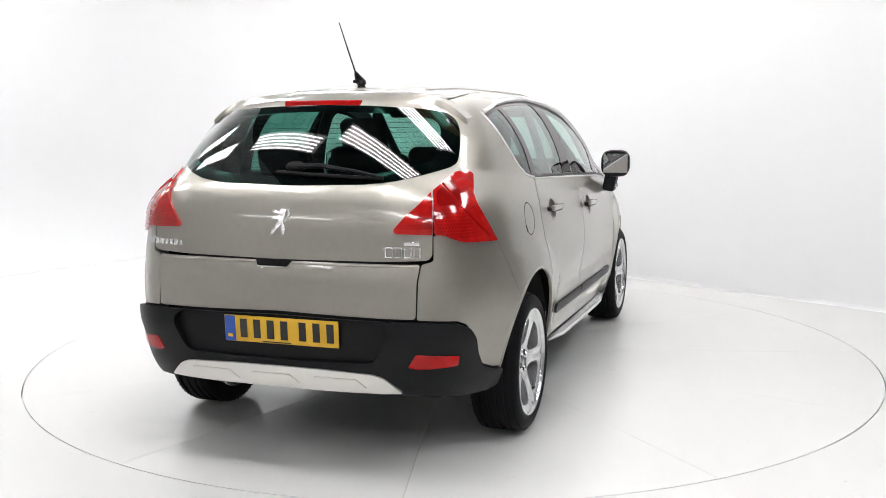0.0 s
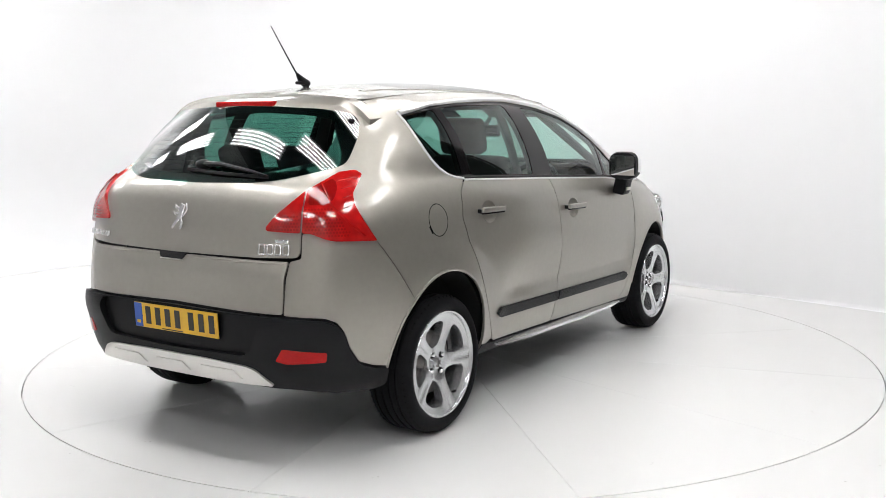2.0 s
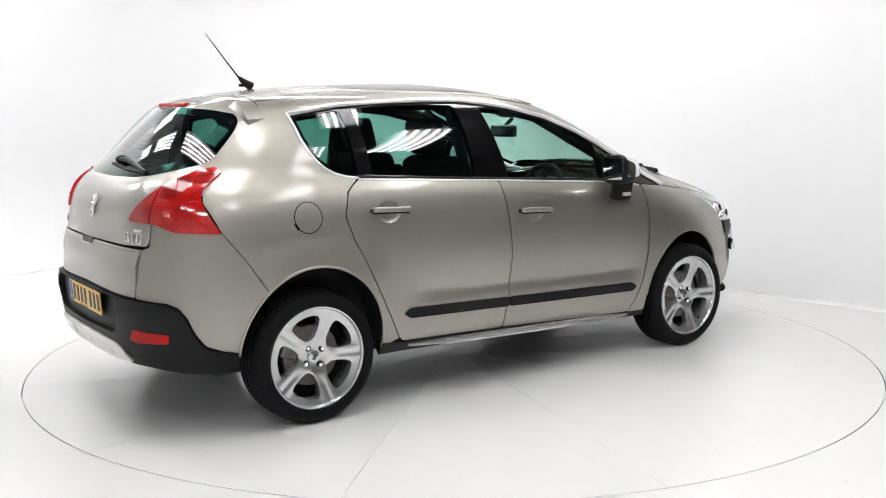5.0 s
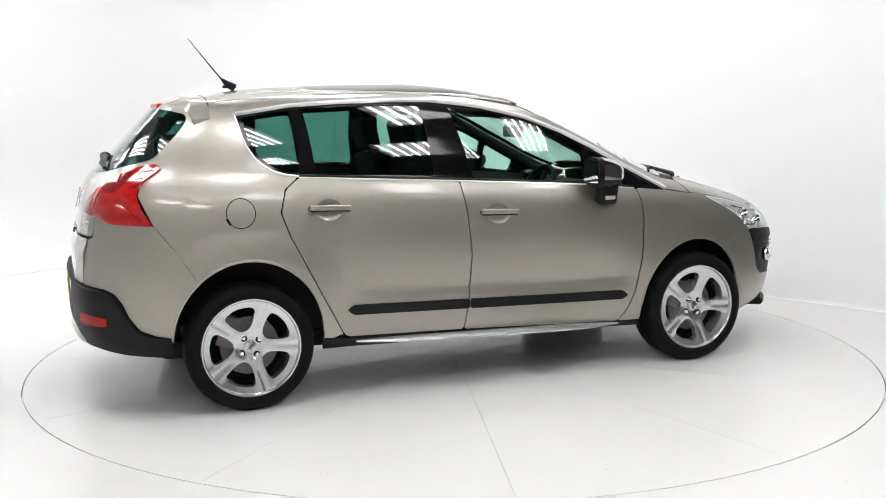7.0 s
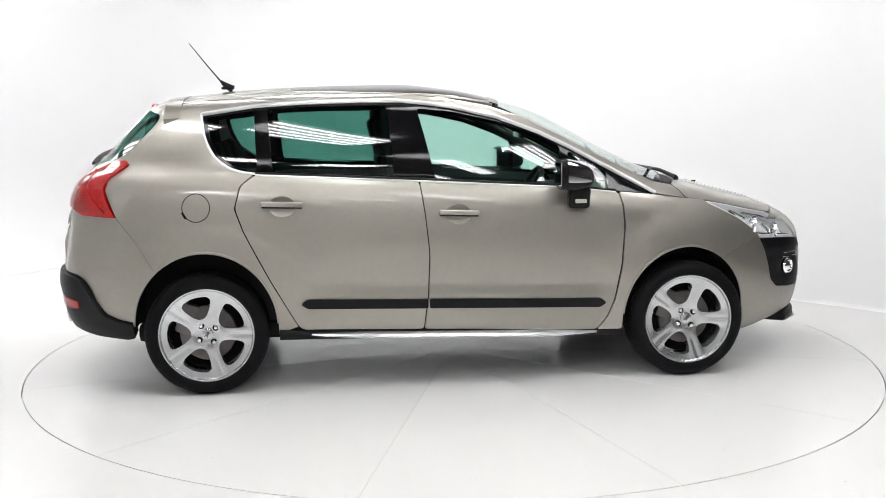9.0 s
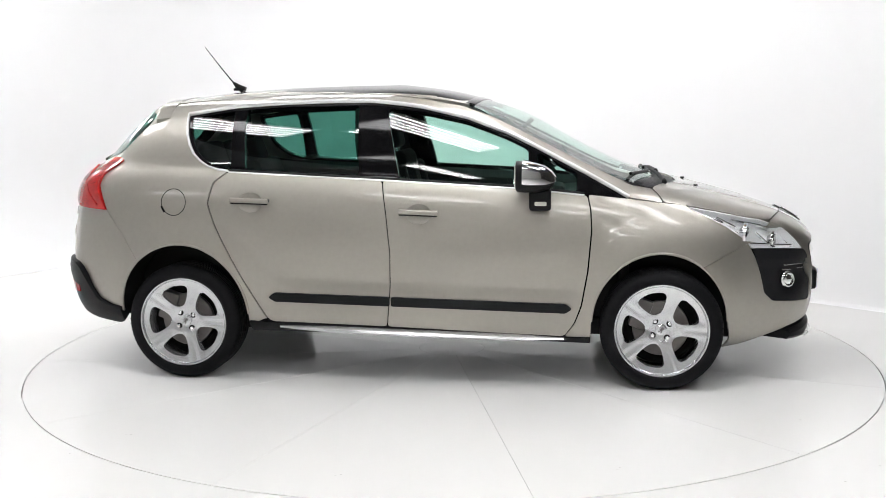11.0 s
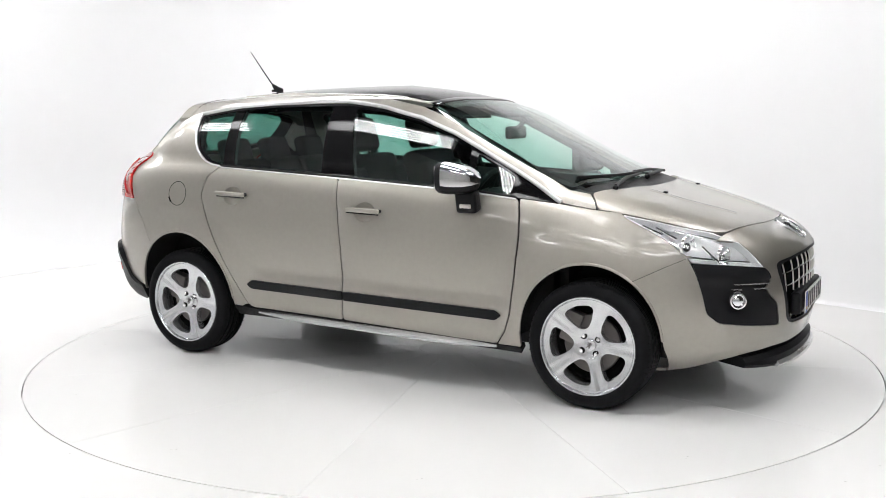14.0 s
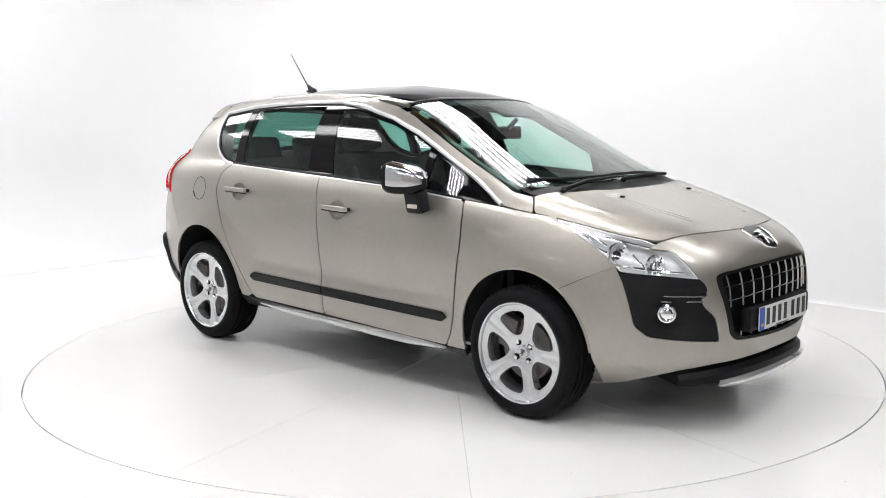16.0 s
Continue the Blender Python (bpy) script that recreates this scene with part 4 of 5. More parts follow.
panel("badge_ground", GLOSS_BLACK, "front", both([(0.0, 0.905), (0.085, 0.900), (0.082, 0.87), (0.05, 0.825), (0.0, 0.815)]), nose, "black shield behind the emblem", offset=0.004, depth=0.01, radius=0.012, step=0.02)
part("badge_rim", ribbon("front", [(0.083, 0.895), (0.080, 0.866), (0.050, 0.823), (0, 0.812), (-0.050, 0.823), (-0.080, 0.866), (-0.083, 0.895)], 0.010, 0.012), CHROME, nose, "chrome rim of the shield")
part("badge", badge_shape(0.115), CHROME, nose, "chrome emblem on the nose", m=stand("front", 0.0, 0.862, lift=0.010))
for s in SIDES:
    pod = panel("fog_lamp_pod", BLACK_PLASTIC, "front", POD, nose, "black fog-lamp surround", side=s, offset=-0.004, depth=0.01, step=0.025,
                swell=lambda u, v: 0.014 * (1 if v > 0.665 else 0) - 0.030 * math.exp(-((u - 0.575) / 0.07) ** 2 - ((v - 0.567) / 0.045) ** 2))
    for z, a, b in ((0.645, 0.455, 0.60), (0.622, 0.46, 0.52), (0.622, 0.575, 0.61)):
        part("pod_blade", ribbon("front", [(a, z), ((a + b) / 2, z + 0.002), (b, z + 0.002)], 0.006, 0.016, s), BRIGHT, nose)
    m = stand("front", 0.590, 0.572, s, -0.012)
    ring = lathe([(0.036, 0.0), (0.042, 0.010), (0.045, 0.020), (0.041, 0.030), (0.035, 0.032), (0.032, 0.022)], 32)
    part("fog_lamp", ring, CHROME, nose, "round chrome-ringed fog lamp", m=m @ pose(0, 0, 0, 90, 0, 0))
    part("fog_lens", ball(0.034, (0, 0, 0.016), (1, 1, 0.55)), CHROME, nose, m=m)
    lamp = panel("headlamp_bowl", BOWL, "front", HEADLAMP, car, "swept-back headlamp with clear lens", side=s, offset=-0.05, depth=0.0, step=0.03, inset=0.004, swell=lambda u, v: 0.006 * math.sin(u * 60))
    panel("headlamp_rim", BOWL, "front", HEADLAMP, lamp, "silver rim of the headlamp", side=s, offset=-0.001, depth=0.05, inset=0.001, radius=0.01, step=0.03,
          holes=[[tuple(p) for p in rounded(HEADLAMP, 0.01, 0.05, 0.007)]], hole_radius=0.002)
    for u, v, r, mat in ((0.735, 0.838, 0.052, CHROME), (0.600, 0.795, 0.046, CHROME)):
        p = project("front", u, v, s)[0] - Vector((0.035, 0, 0.02))
        turn = Matrix.Translation(p) @ pose(0, 0, 0, 0, 0, -90 + s * 18)
        part("reflector", lathe([(0.006, -0.03), (r * 0.6, -0.022), (r, 0.01), (r * 1.12, 0.014), (r * 1.12, 0.0)], 32), mat, lamp, "round chrome reflector", m=turn)
        part("bulb", ball(r * 0.42, (0, 0, 0), (1, 0.8, 1)), GLOSS_BLACK if r > 0.05 else CHROME, lamp, m=turn)
    for a, b, c, d in ((0.52, 0.752, 0.76, 0.775), (0.60, 0.858, 0.80, 0.905), (0.80, 0.83, 0.90, 0.885), (0.86, 0.885, 0.945, 0.928), (0.80, 0.865, 0.88, 0.918), (0.66, 0.77, 0.70, 0.83)):
        part("lamp_fin", ribbon("front", [(a, b), ((a + c) / 2, (b + d) / 2), (c, d)], 0.014, 0.012, s, sink=0.028), CHROME, lamp)
    panel("headlamp_lens", GLASS_CLEAR, "front", HEADLAMP, lamp, "clear headlamp cover", side=s, offset=0.004, depth=0, step=0.03, radius=0.012,
          swell=lambda u, v: 0.006)
# splitter: black lip and bright skid plate, following the bumper round
for name, mat, wide, top, low, proud, label in (("front_lip", BLACK_PLASTIC, 0.53, 0.318, 0.212, 0.0, "black lower lip of the front bumper"), ("front_skid_plate", BRIGHT, 0.37, 0.272, 0.208, 0.014, "bright chrome skid plate")):
    bm = bmesh.new()
    rings = []
    for k in range(25):
        t = -1 + k / 12
        u = wide * t
        d = Vector((math.cos(u), -math.sin(u), 0))
        p = project("front", u, 0.31)[0]
        zt, zl = top - 0.062 * (abs(u) / 0.66) ** 3, low + 0.026 * (abs(u) / 0.66) ** 2
        rings.append([bm.verts.new(Vector((p.x, p.y, z)) + d * r) for r, z in ((-0.12, zt), (-0.004 + proud, zt - 0.008), (0.016 + proud, zt - 0.030), (0.016 + proud, zl + 0.016), (0.002 + proud, zl), (-0.22, zl))])
    for a, b in zip(rings, rings[1:]):
        for k in range(6):
            bm.faces.new((a[k], a[(k + 1) % 6], b[(k + 1) % 6], b[k]))
    bm.faces.new(rings[0]), bm.faces.new(rings[-1])
    part(name, bm, mat, nose, label)
# bonnet details
bonnet_top = lambda x, y: project("top", x, y)[0]
for y in (-0.33, 0.33):
    part("washer_jet", box((0.024, 0.016, 0.011), bonnet_top(1.43, -y) + Vector((0, 0, 0.006)), 0.004, 2), BLACK_PLASTIC, car, "small black washer jet")
for s in SIDES:
    part("bonnet_crease", ribbon("top", [(1.36, 0.36), (1.55, 0.34), (1.78, 0.27)], 0.05, 0.004, s), PAINT, car)
for y0, y1, root in ((0.62, 0.02, 0.60), (0.02, -0.52, 0.02)):
    up = lambda x, y, h: project("top", x, y)[0] + Vector((0, 0, h))
    w = part("wiper", ball(0.015, up(1.235, y0 * 0.9, 0.006)), BLACK_PLASTIC, car, "black windscreen wiper parked at the foot of the glass")
    part("wiper_arm", rod([up(1.235, y0 * 0.9, 0.012), up(1.215, (y0 + y1) / 2, 0.014), up(1.195, y1 * 0.8, 0.010)], [0.013, 0.011, 0.007], 8), BLACK_PLASTIC, w)
    part("wiper_blade", rod([up(1.05 if y0 > 0.3 else 1.16, y0 * 0.98, 0.007), up(1.165, (y0 + y1) / 2, 0.010), up(1.175, y1, 0.008)], 0.009, 6), BLACK_PLASTIC, w)

# ---- door mirrors ----
for s in SIDES:
    y = s * 0.955
    bm = bmesh.new()
    rings = []
    for k, (dx, sy, sz) in enumerate(((-0.075, 0.96, 0.95), (-0.068, 1.0, 1.0), (-0.03, 1.0, 1.0), (0.02, 0.94, 0.93), (0.07, 0.82, 0.78), (0.105, 0.56, 0.50), (0.122, 0.2, 0.2))):
        rings.append([bm.verts.new((0.525 + dx, y + s * 0.088 * sy * math.copysign(abs(math.cos(a)) ** 0.6, math.cos(a)) * 1.0 - s * 0.012 * k / 3, 1.142 + 0.079 * sz * math.copysign(abs(math.sin(a)) ** 0.6, math.sin(a)) - 0.004 * k))
                      for a in np.linspace(0, 2 * math.pi, 33)[:-1]])
    for a, b in zip(rings, rings[1:]):
        for k in range(32):
            bm.faces.new((a[k], a[(k + 1) % 32], b[(k + 1) % 32], b[k]))
    bm.faces.new(rings[-1])
    bm.faces.new(rings[0])
    mirror = part("door_mirror", bm, BLACK_PLASTIC, car, "black door mirror with a chrome cap")
    bm = bmesh.new()
    rings = []
    for k, (dx, sy, sz) in enumerate(((-0.045, 1.02, 1.03), (-0.02, 1.02, 1.03), (0.02, 0.965, 0.96), (0.07, 0.85, 0.82), (0.105, 0.60, 0.56), (0.126, 0.22, 0.24))):
        rings.append([bm.verts.new((0.527 + dx, y + s * 0.088 * sy * math.copysign(abs(math.cos(a)) ** 0.6, math.cos(a)) - s * 0.012 * (k + 1) / 3, 1.142 + 0.079 * sz * math.copysign(abs(math.sin(a)) ** 0.6, math.sin(a)) - 0.004 * k))
                      for a in np.linspace(-0.30, math.pi - 0.42, 20)])
    for a, b in zip(rings, rings[1:]):
        for k in range(19):
            bm.faces.new((a[k], a[k + 1], b[k + 1], b[k]))
    part("mirror_cap", bm, CHROME, mirror, "polished chrome mirror cap")
    bm = box((0.004, 0.150, 0.118), (0.447, y, 1.142), 0.0)
    part("mirror_glass", bm, MIRROR, mirror, "mirror glass", smooth=False)
    part("mirror_arm", box((0.115, 0.075, 0.115), (0.572, s * 0.905, 1.018), 0.020, 3, Matrix.Rotation(radians(-s * 12), 4, "X")), BLACK_PLASTIC, mirror, "black mirror foot")
    part("side_repeater", box((0.062, 0.012, 0.022), (0.575, s * 0.9425, 0.995), 0.005, 2), ORANGE, mirror, "clear side indicator lens")

# ---- wheels ----
RIM_R, TYRE_R = 0.232, HUB_Z


def build_wheel():
    """A wheel about the origin, its face towards -y."""
    wheel = new("wheel")
    tyre = [(0.236, -0.085), (0.246, -0.103), (0.258, -0.112), (0.280, -0.114), (0.300, -0.106), (0.313, -0.092), (0.319, -0.078)]
    for y in (-0.058, -0.020, 0.020, 0.058):
        tyre += [(0.3215, y - 0.010), (0.3205, y - 0.006), (0.3135, y - 0.005), (0.3135, y + 0.005), (0.3205, y + 0.006)]
    tyre += [(0.319, 0.080), (0.310, 0.095), (0.290, 0.108), (0.26, 0.108), (0.236, 0.09)]
    part("tyre", lathe(tyre, 96), RUBBER, wheel, "black low-profile tyre")
    # dark blocks over the shoulders, standing in for the shade in tread cuts
    bm = bmesh.new()
    for k in range(64):
        a = 2 * math.pi * k / 64
        for y in (-0.088, 0.088):
            m = Matrix.Rotation(-a, 4, "Y") @ Matrix.Translation((0.3080, y, 0)) @ Matrix.Rotation(radians(20 if y < 0 else -20), 4, "Z")
            box((0.012, 0.018, 0.0035), (0, 0, 0), 0.0, 1, None, bm)
            bmesh.ops.transform(bm, matrix=m, verts=bm.verts[-8:])
    tagged(part("tread_groove_shade", bm, DARK, wheel, smooth=False), kind="stuff")
    barrel = [(0.247, -0.098), (0.2495, -0.105), (0.246, -0.110), (0.240, -0.109), (0.233, -0.098), (0.226, -0.04), (0.220, 0.02), (0.220, 0.09), (0.24, 0.10)]
    rim = part("rim", lathe(barrel, 80), ALLOY, wheel, "five-spoke silver alloy rim")
    # the face: a dished disc with five openings
    holes = []
    for k in range(5):
        c = math.pi / 2 + 2 * math.pi * k / 5 + math.pi / 5
        hole = []
        for r, half in ((0.082, 0.0), (0.090, 0.25), (0.120, 0.385), (0.160, 0.425), (0.190, 0.425), (0.204, 0.31), (0.207, 0.0)):
            hole.append((r, half))
        pts = [(r, c + h) for r, h in hole] + [(r, c - h) for r, h in reversed(hole) if h > 0]
        holes.append([(r * math.cos(t), r * math.sin(t)) for r, t in pts])
    disc = [(0.239 * math.cos(2 * math.pi * k / 60), 0.239 * math.sin(2 * math.pi * k / 60)) for k in range(60)]
    flat, tris = flat_cut(disc, holes, 0.014, 0.011, 0.0, 0.022)

    def dish(x, z):
        r, t = math.hypot(x, z), math.atan2(z, x)
        off = min(abs((t - math.pi / 2 - 2 * math.pi * k / 5 + math.pi) % (2 * math.pi) - math.pi) for k in range(5))
        w = off * r / 0.036
        groove = 0.006 * math.exp(-(off * r / 0.010) ** 2) * min(1, max(0, (r - 0.10) / 0.04)) 
        crown = 0.010 * (1 - math.exp(-max(0.0, 1.35 - w) * 1.6)) * min(1, max(0, (r - 0.05) / 0.03))
        return -0.058 - 0.040 * (r / 0.239) ** 1.6 - crown * (1 - 0.75 * (r / 0.239) ** 4) + groove
    top = [(p.x, dish(p.x, p.y), p.y) for p in flat]
    n = len(top)
    edge = {}
    for t in tris:
        for a, b in zip(t, t[1:] + t[:1]):
            edge[(a, b)] = 1
    verts, faces = list(top), [tuple(t) for t in tris]
    for a, b in list(edge):
        if (b, a) not in edge:
            k = len(verts)
            verts += [top[a], top[b], (top[b][0], top[b][1] + 0.045, top[b][2]), (top[a][0], top[a][1] + 0.045, top[a][2])]
            faces.append((k, k + 1, k + 2, k + 3))
    bm = bmesh.new()
    vs = [bm.verts.new(v) for v in verts]
    for f in faces:
        bm.faces.new([vs[k] for k in f])
    part("spokes", bm, ALLOY, wheel, "five broad fluted silver spokes")
    part("hub_cap", lathe([(0.0005, -0.073), (0.022, -0.072), (0.029, -0.068), (0.031, -0.050)], 32), ALLOY, wheel)
    part("hub_emblem", badge_shape(0.040), STEEL, wheel, m=pose(0, -0.074, 0, 90, 0, 0))
    for k in range(4):
        a = math.pi / 4 + k * math.pi / 2 + 0.18
        m = Matrix.Translation((0.054 * math.cos(a), 0, 0.054 * math.sin(a)))
        part("bolt_well", lathe([(0.0005, -0.0635), (0.0155, -0.0638), (0.0165, -0.0655), (0.018, -0.050)], 20), DARK, wheel, m=m)
        part("wheel_bolt", lathe([(0.0005, -0.0725), (0.008, -0.072), (0.0105, -0.069), (0.0110, -0.055)], 12), CHROME, wheel, m=m)
    part("valve", rod([(0.165, -0.075, -0.115), (0.160, -0.093, -0.110)], 0.005, 8), DARK, wheel)
    part("brake_disc", lathe([(0.03, -0.030), (0.145, -0.030), (0.148, -0.024), (0.148, -0.008), (0.03, -0.008)], 48), STEEL, wheel, "grey steel brake disc")
    part("brake_hub", lathe([(0.0005, -0.052), (0.070, -0.050), (0.076, -0.030), (0.076, 0.06), (0.0005, 0.06)], 32), TRIM, wheel)
    part("caliper", box((0.09, 0.07, 0.16), (-0.125, -0.02, 0.04), 0.015, 2), STEEL, wheel)
    part("brake_shield", lathe([(0.0005, 0.012), (0.19, 0.012), (0.20, 0.0)], 40), DARK, wheel)
    return wheel


WHEEL_Y = 0.772
first = build_wheel()
spin = {(HUB_R, -1): 19, (HUB_F, -1): 19, (HUB_R, 1): 10, (HUB_F, 1): 30}
flat_wheels = []
for (hub, s), turn in spin.items():
    m = pose(hub, s * WHEEL_Y, HUB_Z, 0, turn, 0 if s < 0 else 180)
    made = first if not flat_wheels else copy_thing(first, m)
    flat_wheels.append(made)
    made.matrix_basis = m
# wheels are parts of the car: their pieces hang one level below each tyre's carrier
for w in flat_wheels:
    w.parent = car

# ---- cabin ----
part("cabin_floor", box((2.75, 1.36, 0.05), (-0.35, 0, 0.40), 0.01), TRIM, car, "dark cabin floor")
for s in SIDES:
    bm = bmesh.new()
    rings = []
    for x in np.linspace(-1.75, 0.95, 20):
        belt = np.interp(x, [-1.75, -1.13, -0.27, 0.49, 0.95], [1.155, 1.140, 1.098, 1.055, 1.02])
        wide = np.interp(x, [-1.75, -1.2, 0.5, 0.95], [0.60, 0.71, 0.73, 0.69])
        rings.append([bm.verts.new((x, s * y, z)) for y, z in ((wide, 0.36), (wide - 0.02, 0.70), (wide - 0.01, belt - 0.05), (wide + 0.045, belt))])
    for a, b in zip(rings, rings[1:]):
        for k in range(3):
            bm.faces.new((a[k], a[k + 1], b[k + 1], b[k]))
    part("door_lining", bm, TRIM, car, "dark door lining")
part("bulkhead", box((0.05, 1.4, 0.62), (1.02, 0, 0.68), 0.01), TRIM, car)
part("boot_lining", box((0.05, 1.10, 0.64), (-1.98, 0, 0.74), 0.01), TRIM, car)
part("parcel_shelf", box((0.55, 1.24, 0.025), (-1.66, 0, 1.115), 0.008), TRIM, car, "dark parcel shelf behind the rear seats")
bm = bmesh.new()
rings = []
for x, z, w in ((0.50, 0.62, 0.66), (0.50, 0.86, 0.68), (0.56, 0.965, 0.69), (0.70, 1.000, 0.69), (0.95, 1.015, 0.66), (1.10, 1.005, 0.60), (1.14, 0.98, 0.55)):
    rings.append([bm.verts.new((x + 0.03 * (1 - abs(t)), w * t, z - 0.015 * t * t)) for t in np.linspace(-1, 1, 17)])
for a, b in zip(rings, rings[1:]):
    for k in range(16):
        bm.faces.new((a[k], a[k + 1], b[k + 1], b[k]))
dash = part("dashboard", bm, TRIM, car, "dark grey dashboard")
part("instrument_hood", box((0.20, 0.36, 0.10), (0.60, -0.37, 1.01), 0.04, 3), TRIM, dash)
part("centre_screen", box((0.05, 0.24, 0.14), (0.585, 0.0, 1.03), 0.02, 2, Matrix.Rotation(radians(-25), 4, "Y")), GLOSS_BLACK, dash)
part("centre_console", box((0.75, 0.22, 0.32), (0.20, 0, 0.58), 0.05, 3), TRIM, car, "dark centre console")
ring_pts = [(0.185 * math.cos(2 * math.pi * k / 32), 0.185 * math.sin(2 * math.pi * k / 32), 0) for k in range(33)]
wheel_turn = pose(0.40, -0.37, 0.975, 0, -64, 0)
steer = part("steering_wheel", rod(ring_pts, 0.016, 10), TRIM, car, "dark steering wheel on the driver's side", m=wheel_turn)
part("wheel_boss", box((0.16, 0.14, 0.05), (0, 0, -0.01), 0.03, 3), TRIM, steer)
for a in (0, 180, 270):
    part("wheel_spoke", box((0.17, 0.045, 0.02), (0.095 * math.cos(radians(a)), 0.095 * math.sin(radians(a)), -0.005), 0.008, 2, Matrix.Rotation(radians(a), 4, "Z")), TRIM, steer)


def pad(size, at, bevel, turn=None):
    return box(size, at, bevel, 4, turn)


def front_seat(y):
    lean = Matrix.Rotation(radians(-14), 4, "Y")
    seat = part("front_seat", pad((0.52, 0.50, 0.17), (-0.02, y, 0.60), 0.07), CLOTH, car, "dark cloth front seat")
    bm = pad((0.14, 0.50, 0.62), (-0.31, y, 0.92), 0.06, lean)
    for s in (-1, 1):
        box((0.17, 0.08, 0.50), (-0.28, y + s * 0.21, 0.90), 0.035, 3, lean, bm)
    part("backrest", bm, CLOTH, seat)
    part("headrest", pad((0.10, 0.275, 0.20), (-0.425, y, 1.335), 0.045, lean), CLOTH, seat)
    for s in (-1, 1):
        part("headrest_post", rod([(-0.385, y + s * 0.06, 1.18), (-0.42, y + s * 0.06, 1.30)], 0.007), STEEL, seat)


def rear_seat(y, wide):
    lean = Matrix.Rotation(radians(-18), 4, "Y")
    seat = part("rear_seat", pad((0.50, wide, 0.16), (-0.93, y, 0.62), 0.06), CLOTH, car, "dark cloth rear seat")
    part("backrest", pad((0.14, wide, 0.60), (-1.24, y, 0.88), 0.055, lean), CLOTH, seat)
    part("headrest", pad((0.09, 0.25, 0.165), (-1.365, y, 1.225), 0.04, lean), CLOTH, seat)


for y in (-0.37, 0.37):
    front_seat(y)
rear_seat(-0.40, 0.46), rear_seat(0.40, 0.46), rear_seat(0.0, 0.32)
mirror = part("rear_view_mirror", box((0.04, 0.235, 0.075), (0.43, 0, 1.345), 0.018, 3), GLOSS_BLACK, car, "black interior mirror")
part("mirror_stalk", rod([(0.44, 0, 1.37), (0.50, 0, 1.425)], 0.014), BLACK_PLASTIC, mirror)
for s in SIDES:
    part("belt_pillar", rod([(-0.37, s * 0.715, 1.06), (-0.41, s * 0.66, 1.30), (-0.42, s * 0.585, 1.50)], 0.045, 10, flat=0.5), TRIM, car, "dark inner door pillar")
    part("rear_pillar", rod([(-1.46, s * 0.67, 1.10), (-1.49, s * 0.59, 1.32), (-1.47, s * 0.51, 1.48)], [0.07, 0.05, 0.035], 10, flat=0.5), TRIM, car, "dark inner rear pillar")
    part("screen_pillar", rod([(0.95, s * 0.645, 1.05), (0.53, s * 0.585, 1.27), (0.18, s * 0.53, 1.455)], 0.026, 8), TRIM, car, "dark inner windscreen pillar")
    part("sun_visor", box((0.16, 0.38, 0.015), (0.25, s * 0.30, 1.47), 0.006, 2, Matrix.Rotation(radians(24), 4, "Y")), TRIM, car)


# ---- the studio ----
TABLE_R = 2.495


def slab(name, points, mat, label="", kind="structure"):
    ob = hang(name, mesh_of(name, points, [tuple(range(len(points)))], mat, False), None)
    return tagged(ob, label, "", "", kind)


# floor with a round opening for the turntable
bm = bmesh.new()
steps = 128
inner = [bm.verts.new(((TABLE_R + 0.002) * math.cos(2 * math.pi * k / steps), (TABLE_R + 0.002) * math.sin(2 * math.pi * k / steps), 0)) for k in range(steps)]
wide = [bm.verts.new((14 * math.cos(2 * math.pi * k / steps), 14 * math.sin(2 * math.pi * k / steps), 0)) for k in range(steps)]
low = [bm.verts.new((v.co.x, v.co.y, -0.03)) for v in inner]
for k in range(steps):
    j = (k + 1) % steps
    bm.faces.new((inner[k], wide[k], wide[j], inner[j]))
    bm.faces.new((low[k], inner[k], inner[j], low[j]))
bm.faces.new(low)
tagged(part("floor", bm, FLOOR_PAINT, None, "glossy white painted studio floor", smooth=False), kind="structure")
# turntable of twelve wedges round a middle plate
turntable = tagged(new("turntable"), "large round white turntable flush with the studio floor", "turntable")
bm = bmesh.new()
bmesh.ops.create_circle(bm, cap_ends=True, segments=128, radius=TABLE_R - 0.004, matrix=Matrix.Translation((0, 0, -0.006)))
part("table_deck", bm, SEAM, turntable, smooth=False)


def wedge(a0, a1, r0, r1, gap):
    pts = []
    for r, n, rev in ((r1, 20, False), (r0, 6, True)):
        g = gap / r
        angles = np.linspace(a0 + g, a1 - g, n)
        pts += [(r * math.cos(a), r * math.sin(a)) for a in (angles[::-1] if rev else angles)]
    bm = bmesh.new()
    top = [bm.verts.new((x, y, 0)) for x, y in pts]
    under = [bm.verts.new((x, y, -0.005)) for x, y in pts]
    bm.faces.new(top)
    for k in range(len(pts)):
        j = (k + 1) % len(pts)
        bm.faces.new((top[k], under[k], under[j], top[j]))
    return bm


wedge_first = None
for k in range(12):
    m = pose(0, 0, 0, 0, 0, 14 + 30 * k)
    if wedge_first is None:
        wedge_first = part("deck_wedge", wedge(0, math.pi / 6, 0.205, TABLE_R - 0.0045, 0.0008), FLOOR_PAINT, turntable, "white painted wedge of the deck", smooth=False, m=m)
    else:
        hang("deck_wedge", wedge_first.data, turntable, m=m)
bm = bmesh.new()
bmesh.ops.create_circle(bm, cap_ends=True, segments=64, radius=0.2025)
part("middle_plate", bm, FLOOR_PAINT, turntable, "round plate in the middle of the turntable", smooth=False)


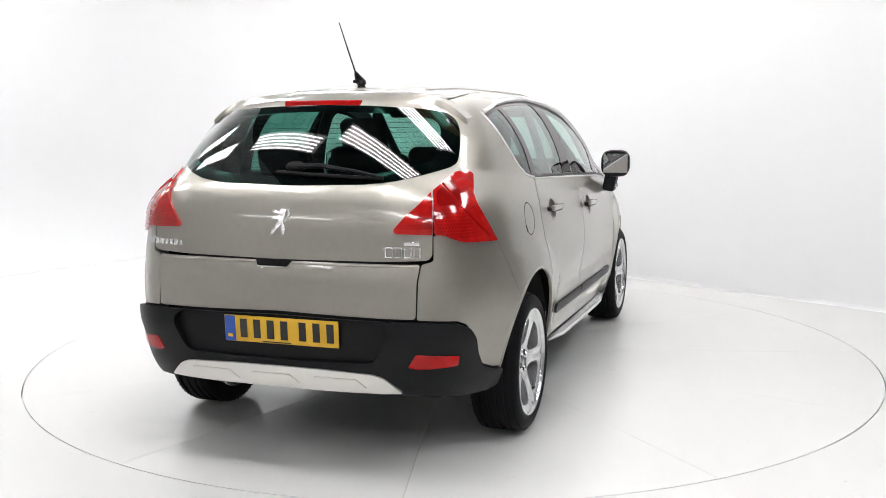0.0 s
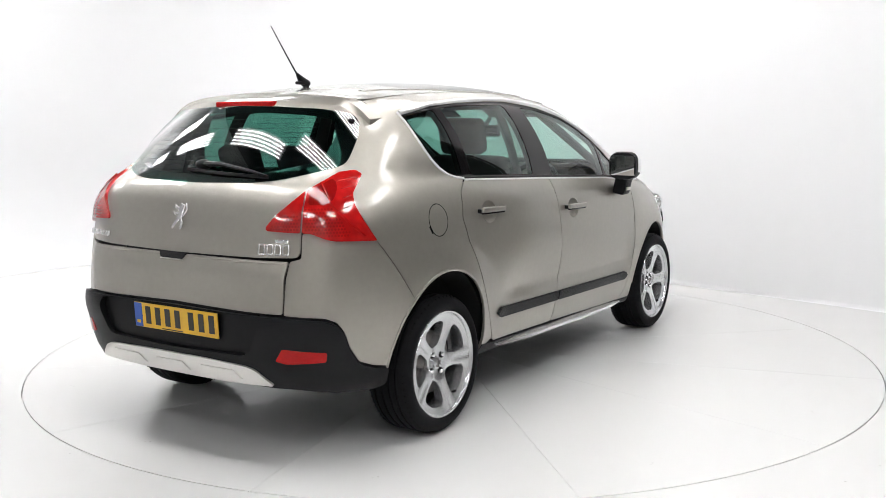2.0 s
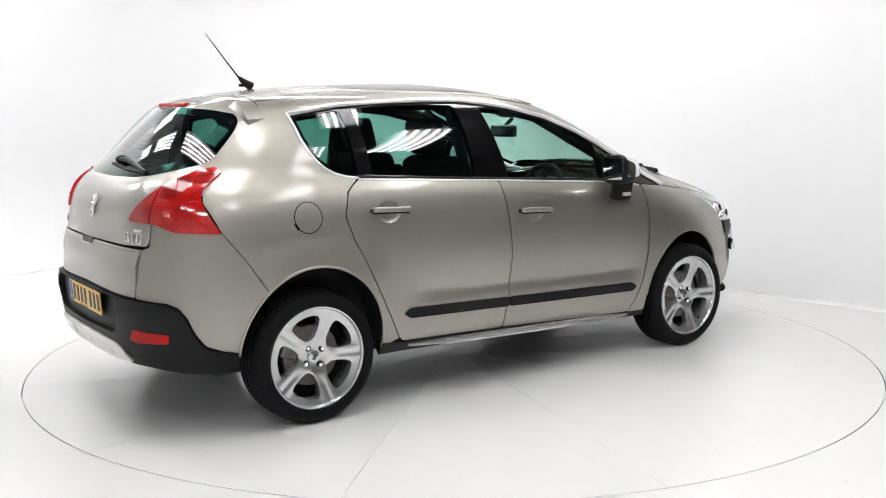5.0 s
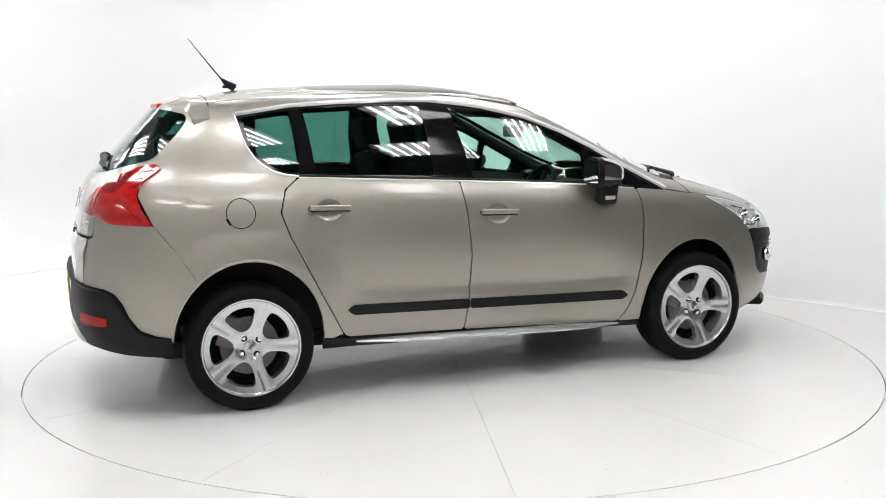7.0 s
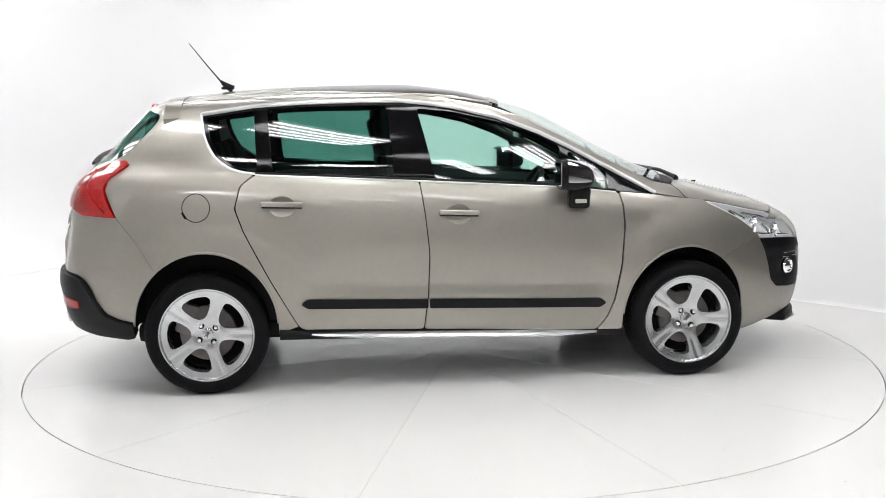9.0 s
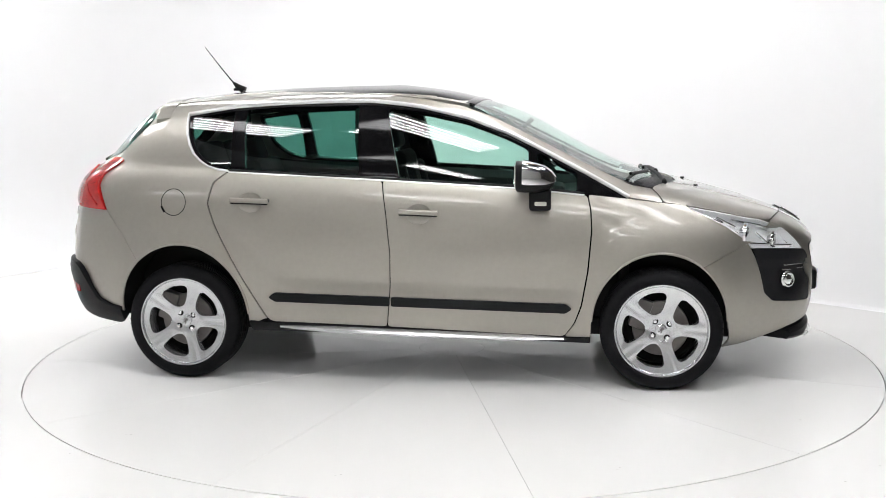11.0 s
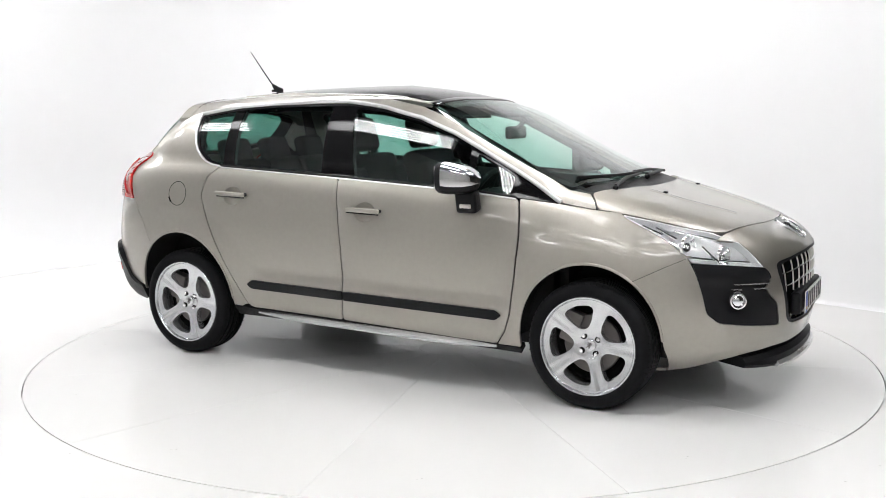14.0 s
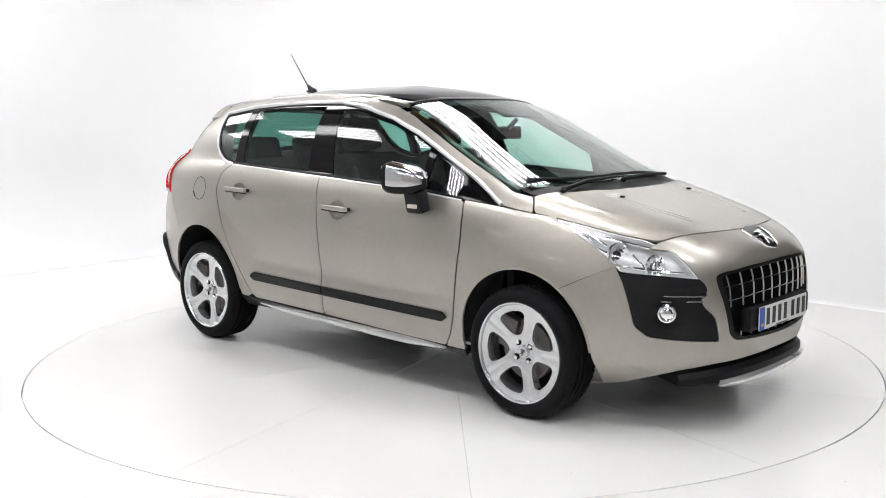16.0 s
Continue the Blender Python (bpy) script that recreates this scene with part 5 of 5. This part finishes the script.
# one white wall that turns the corner in a wide curve and runs into the floor
path = [(3.45, 0.70, 0.03), (2.5, 1.65, 0.03), (0.6, 3.55, 0.05), (-0.33, 4.48, 0.15)]
path += [(-2.1 + 2.5 * math.cos(radians(45 + 90 * k / 16)), 2.72 + 2.5 * math.sin(radians(45 + 90 * k / 16)), 0.15 + 0.75 * k / 16) for k in range(1, 16)]
path += [(-3.87, 4.48, 0.9), (-5.5, 2.9, 1.1), (-9.0, -0.6, 1.1)]
bm = bmesh.new()
rows = []
for k, (x, y, r) in enumerate(path):
    (x0, y0, _), (x1, y1, _) = path[max(k - 1, 0)], path[min(k + 1, len(path) - 1)]
    d = Vector((x1 - x0, y1 - y0, 0)).normalized()
    n = Vector((-d.y, d.x, 0))
    profile = [(r * (1 - math.sin(t)), r * (1 - math.cos(t)) + 0.002) for t in np.linspace(0, math.pi / 2, 14)] + [(0, 4.4), (-0.15, 4.4), (-0.15, 0)]
    rows.append([bm.verts.new(Vector((x, y, 0)) + n * p + Vector((0, 0, z))) for p, z in profile])
for p, q in zip(rows, rows[1:]):
    for k in range(len(p) - 1):
        bm.faces.new((p[k], p[k + 1], q[k + 1], q[k]))
tagged(part("wall_studio", bm, WALL_PAINT, None, "plain white studio wall curving into the floor"), kind="structure")
# unseen hall behind the camera: pale walls brighten the car, dark ones darken its reflections
hall = [(-9.0, -0.5), (-9.0, -11.0), (7.6, -11.0), (7.6, 0.78), (3.42, 0.78)]
for k, name in enumerate(("wall_hall_west", "wall_hall_south", "wall_hall_east", "wall_hall_north")):
    (x0, y0), (x1, y1) = hall[k], hall[k + 1]
    d = Vector((x1 - x0, y1 - y0, 0))
    mid = Vector(((x0 + x1) / 2, (y0 + y1) / 2, 2.2))
    tagged(part(name, box((d.length, 0.15, 4.4), mid, 0, 1, Matrix.Rotation(math.atan2(d.y, d.x), 4, "Z")), (WALL_PAINT, HALL_WALL, HALL_DARK, HALL_DARK)[k], None, ("white", "grey", "dark", "dark")[k] + " wall of the hall behind the camera", smooth=False), kind="structure")
# unseen; the west part is pale to lift the glass and paint facing it
tagged(part("ceiling", box((5.6, 18.5, 0.12), (-6.4, -2.3, 4.46)), HALL_ROOF_PALE, None, "unseen studio ceiling, kept pale to brighten the west side", smooth=False), kind="structure")
tagged(part("ceiling", box((11.39, 18.5, 0.12), (2.1, -2.3, 4.46)), HALL_ROOF, None, "dim grey studio ceiling", smooth=False), kind="structure")


# timber battens under the ceiling over the turntable
timber = tagged(new("roof_timber"), "brown timber battens under the dim studio ceiling", "", "", "structure")
for k in range(11):
    m = pose(0.5, 1.0, 4.37, 0, 0, 45) @ pose(0.22 * (k - 5), 0, 0)
    if k == 0:
        batten = part("batten", box((0.11, 2.6, 0.05), (0, 0, 0), 0.006, 1), WOOD, timber, m=m)
    else:
        hang("batten", batten.data, timber, m=m)


def lamp_bank(x, y, turn, z=LAMP_Z, tubes=5, length=LAMP_LEN):
    """A bank of bare tubes under a pale tray, hung from the ceiling."""
    m = pose(x, y, z, 0, 0, turn)
    bank = part("tube_lamp", box((0.115 * tubes + 0.06, length + 0.10, 0.05), (0, 0, 0.06), 0.01, 1), LAMP_CASE, None, "pale ceiling tray with bare fluorescent tubes, unseen, some added as fill", m=m)
    tagged(bank, category="ceiling lamp", group="tube lamps")
    for k in range(tubes):
        part("tube", box((0.042, length, 0.03), (0.115 * (k - (tubes - 1) / 2), 0, 0.010), 0.008, 1), TUBE, bank, "lit white tube", smooth=False)
    for s in (-1, 1):
        part("hanger", rod([(0, s * length * 0.4, 0.08), (0, s * length * 0.4, 4.40 - z)], 0.006, 6), LAMP_CASE, bank)
    return bank


# includes the banks added as fill in LAMP_ROWS
for x, y, turn in LAMPS:
    lamp_bank(x, y, turn)


# ---- what moves ----
def motions():
    times = [0, 2, 4, 6, 8, 10, 12, 14, 16]
    walk(turntable, [(t, pose(0, 0, 0, 0, 0, TURN_START + TURN_RATE * t)) for t in times])
    walk(car, [(t, pose(0, 0, 0, 0, 0, TURN_START + TURN_RATE * t) @ pose(0, CAR_SIDE, 0)) for t in times])


motions()
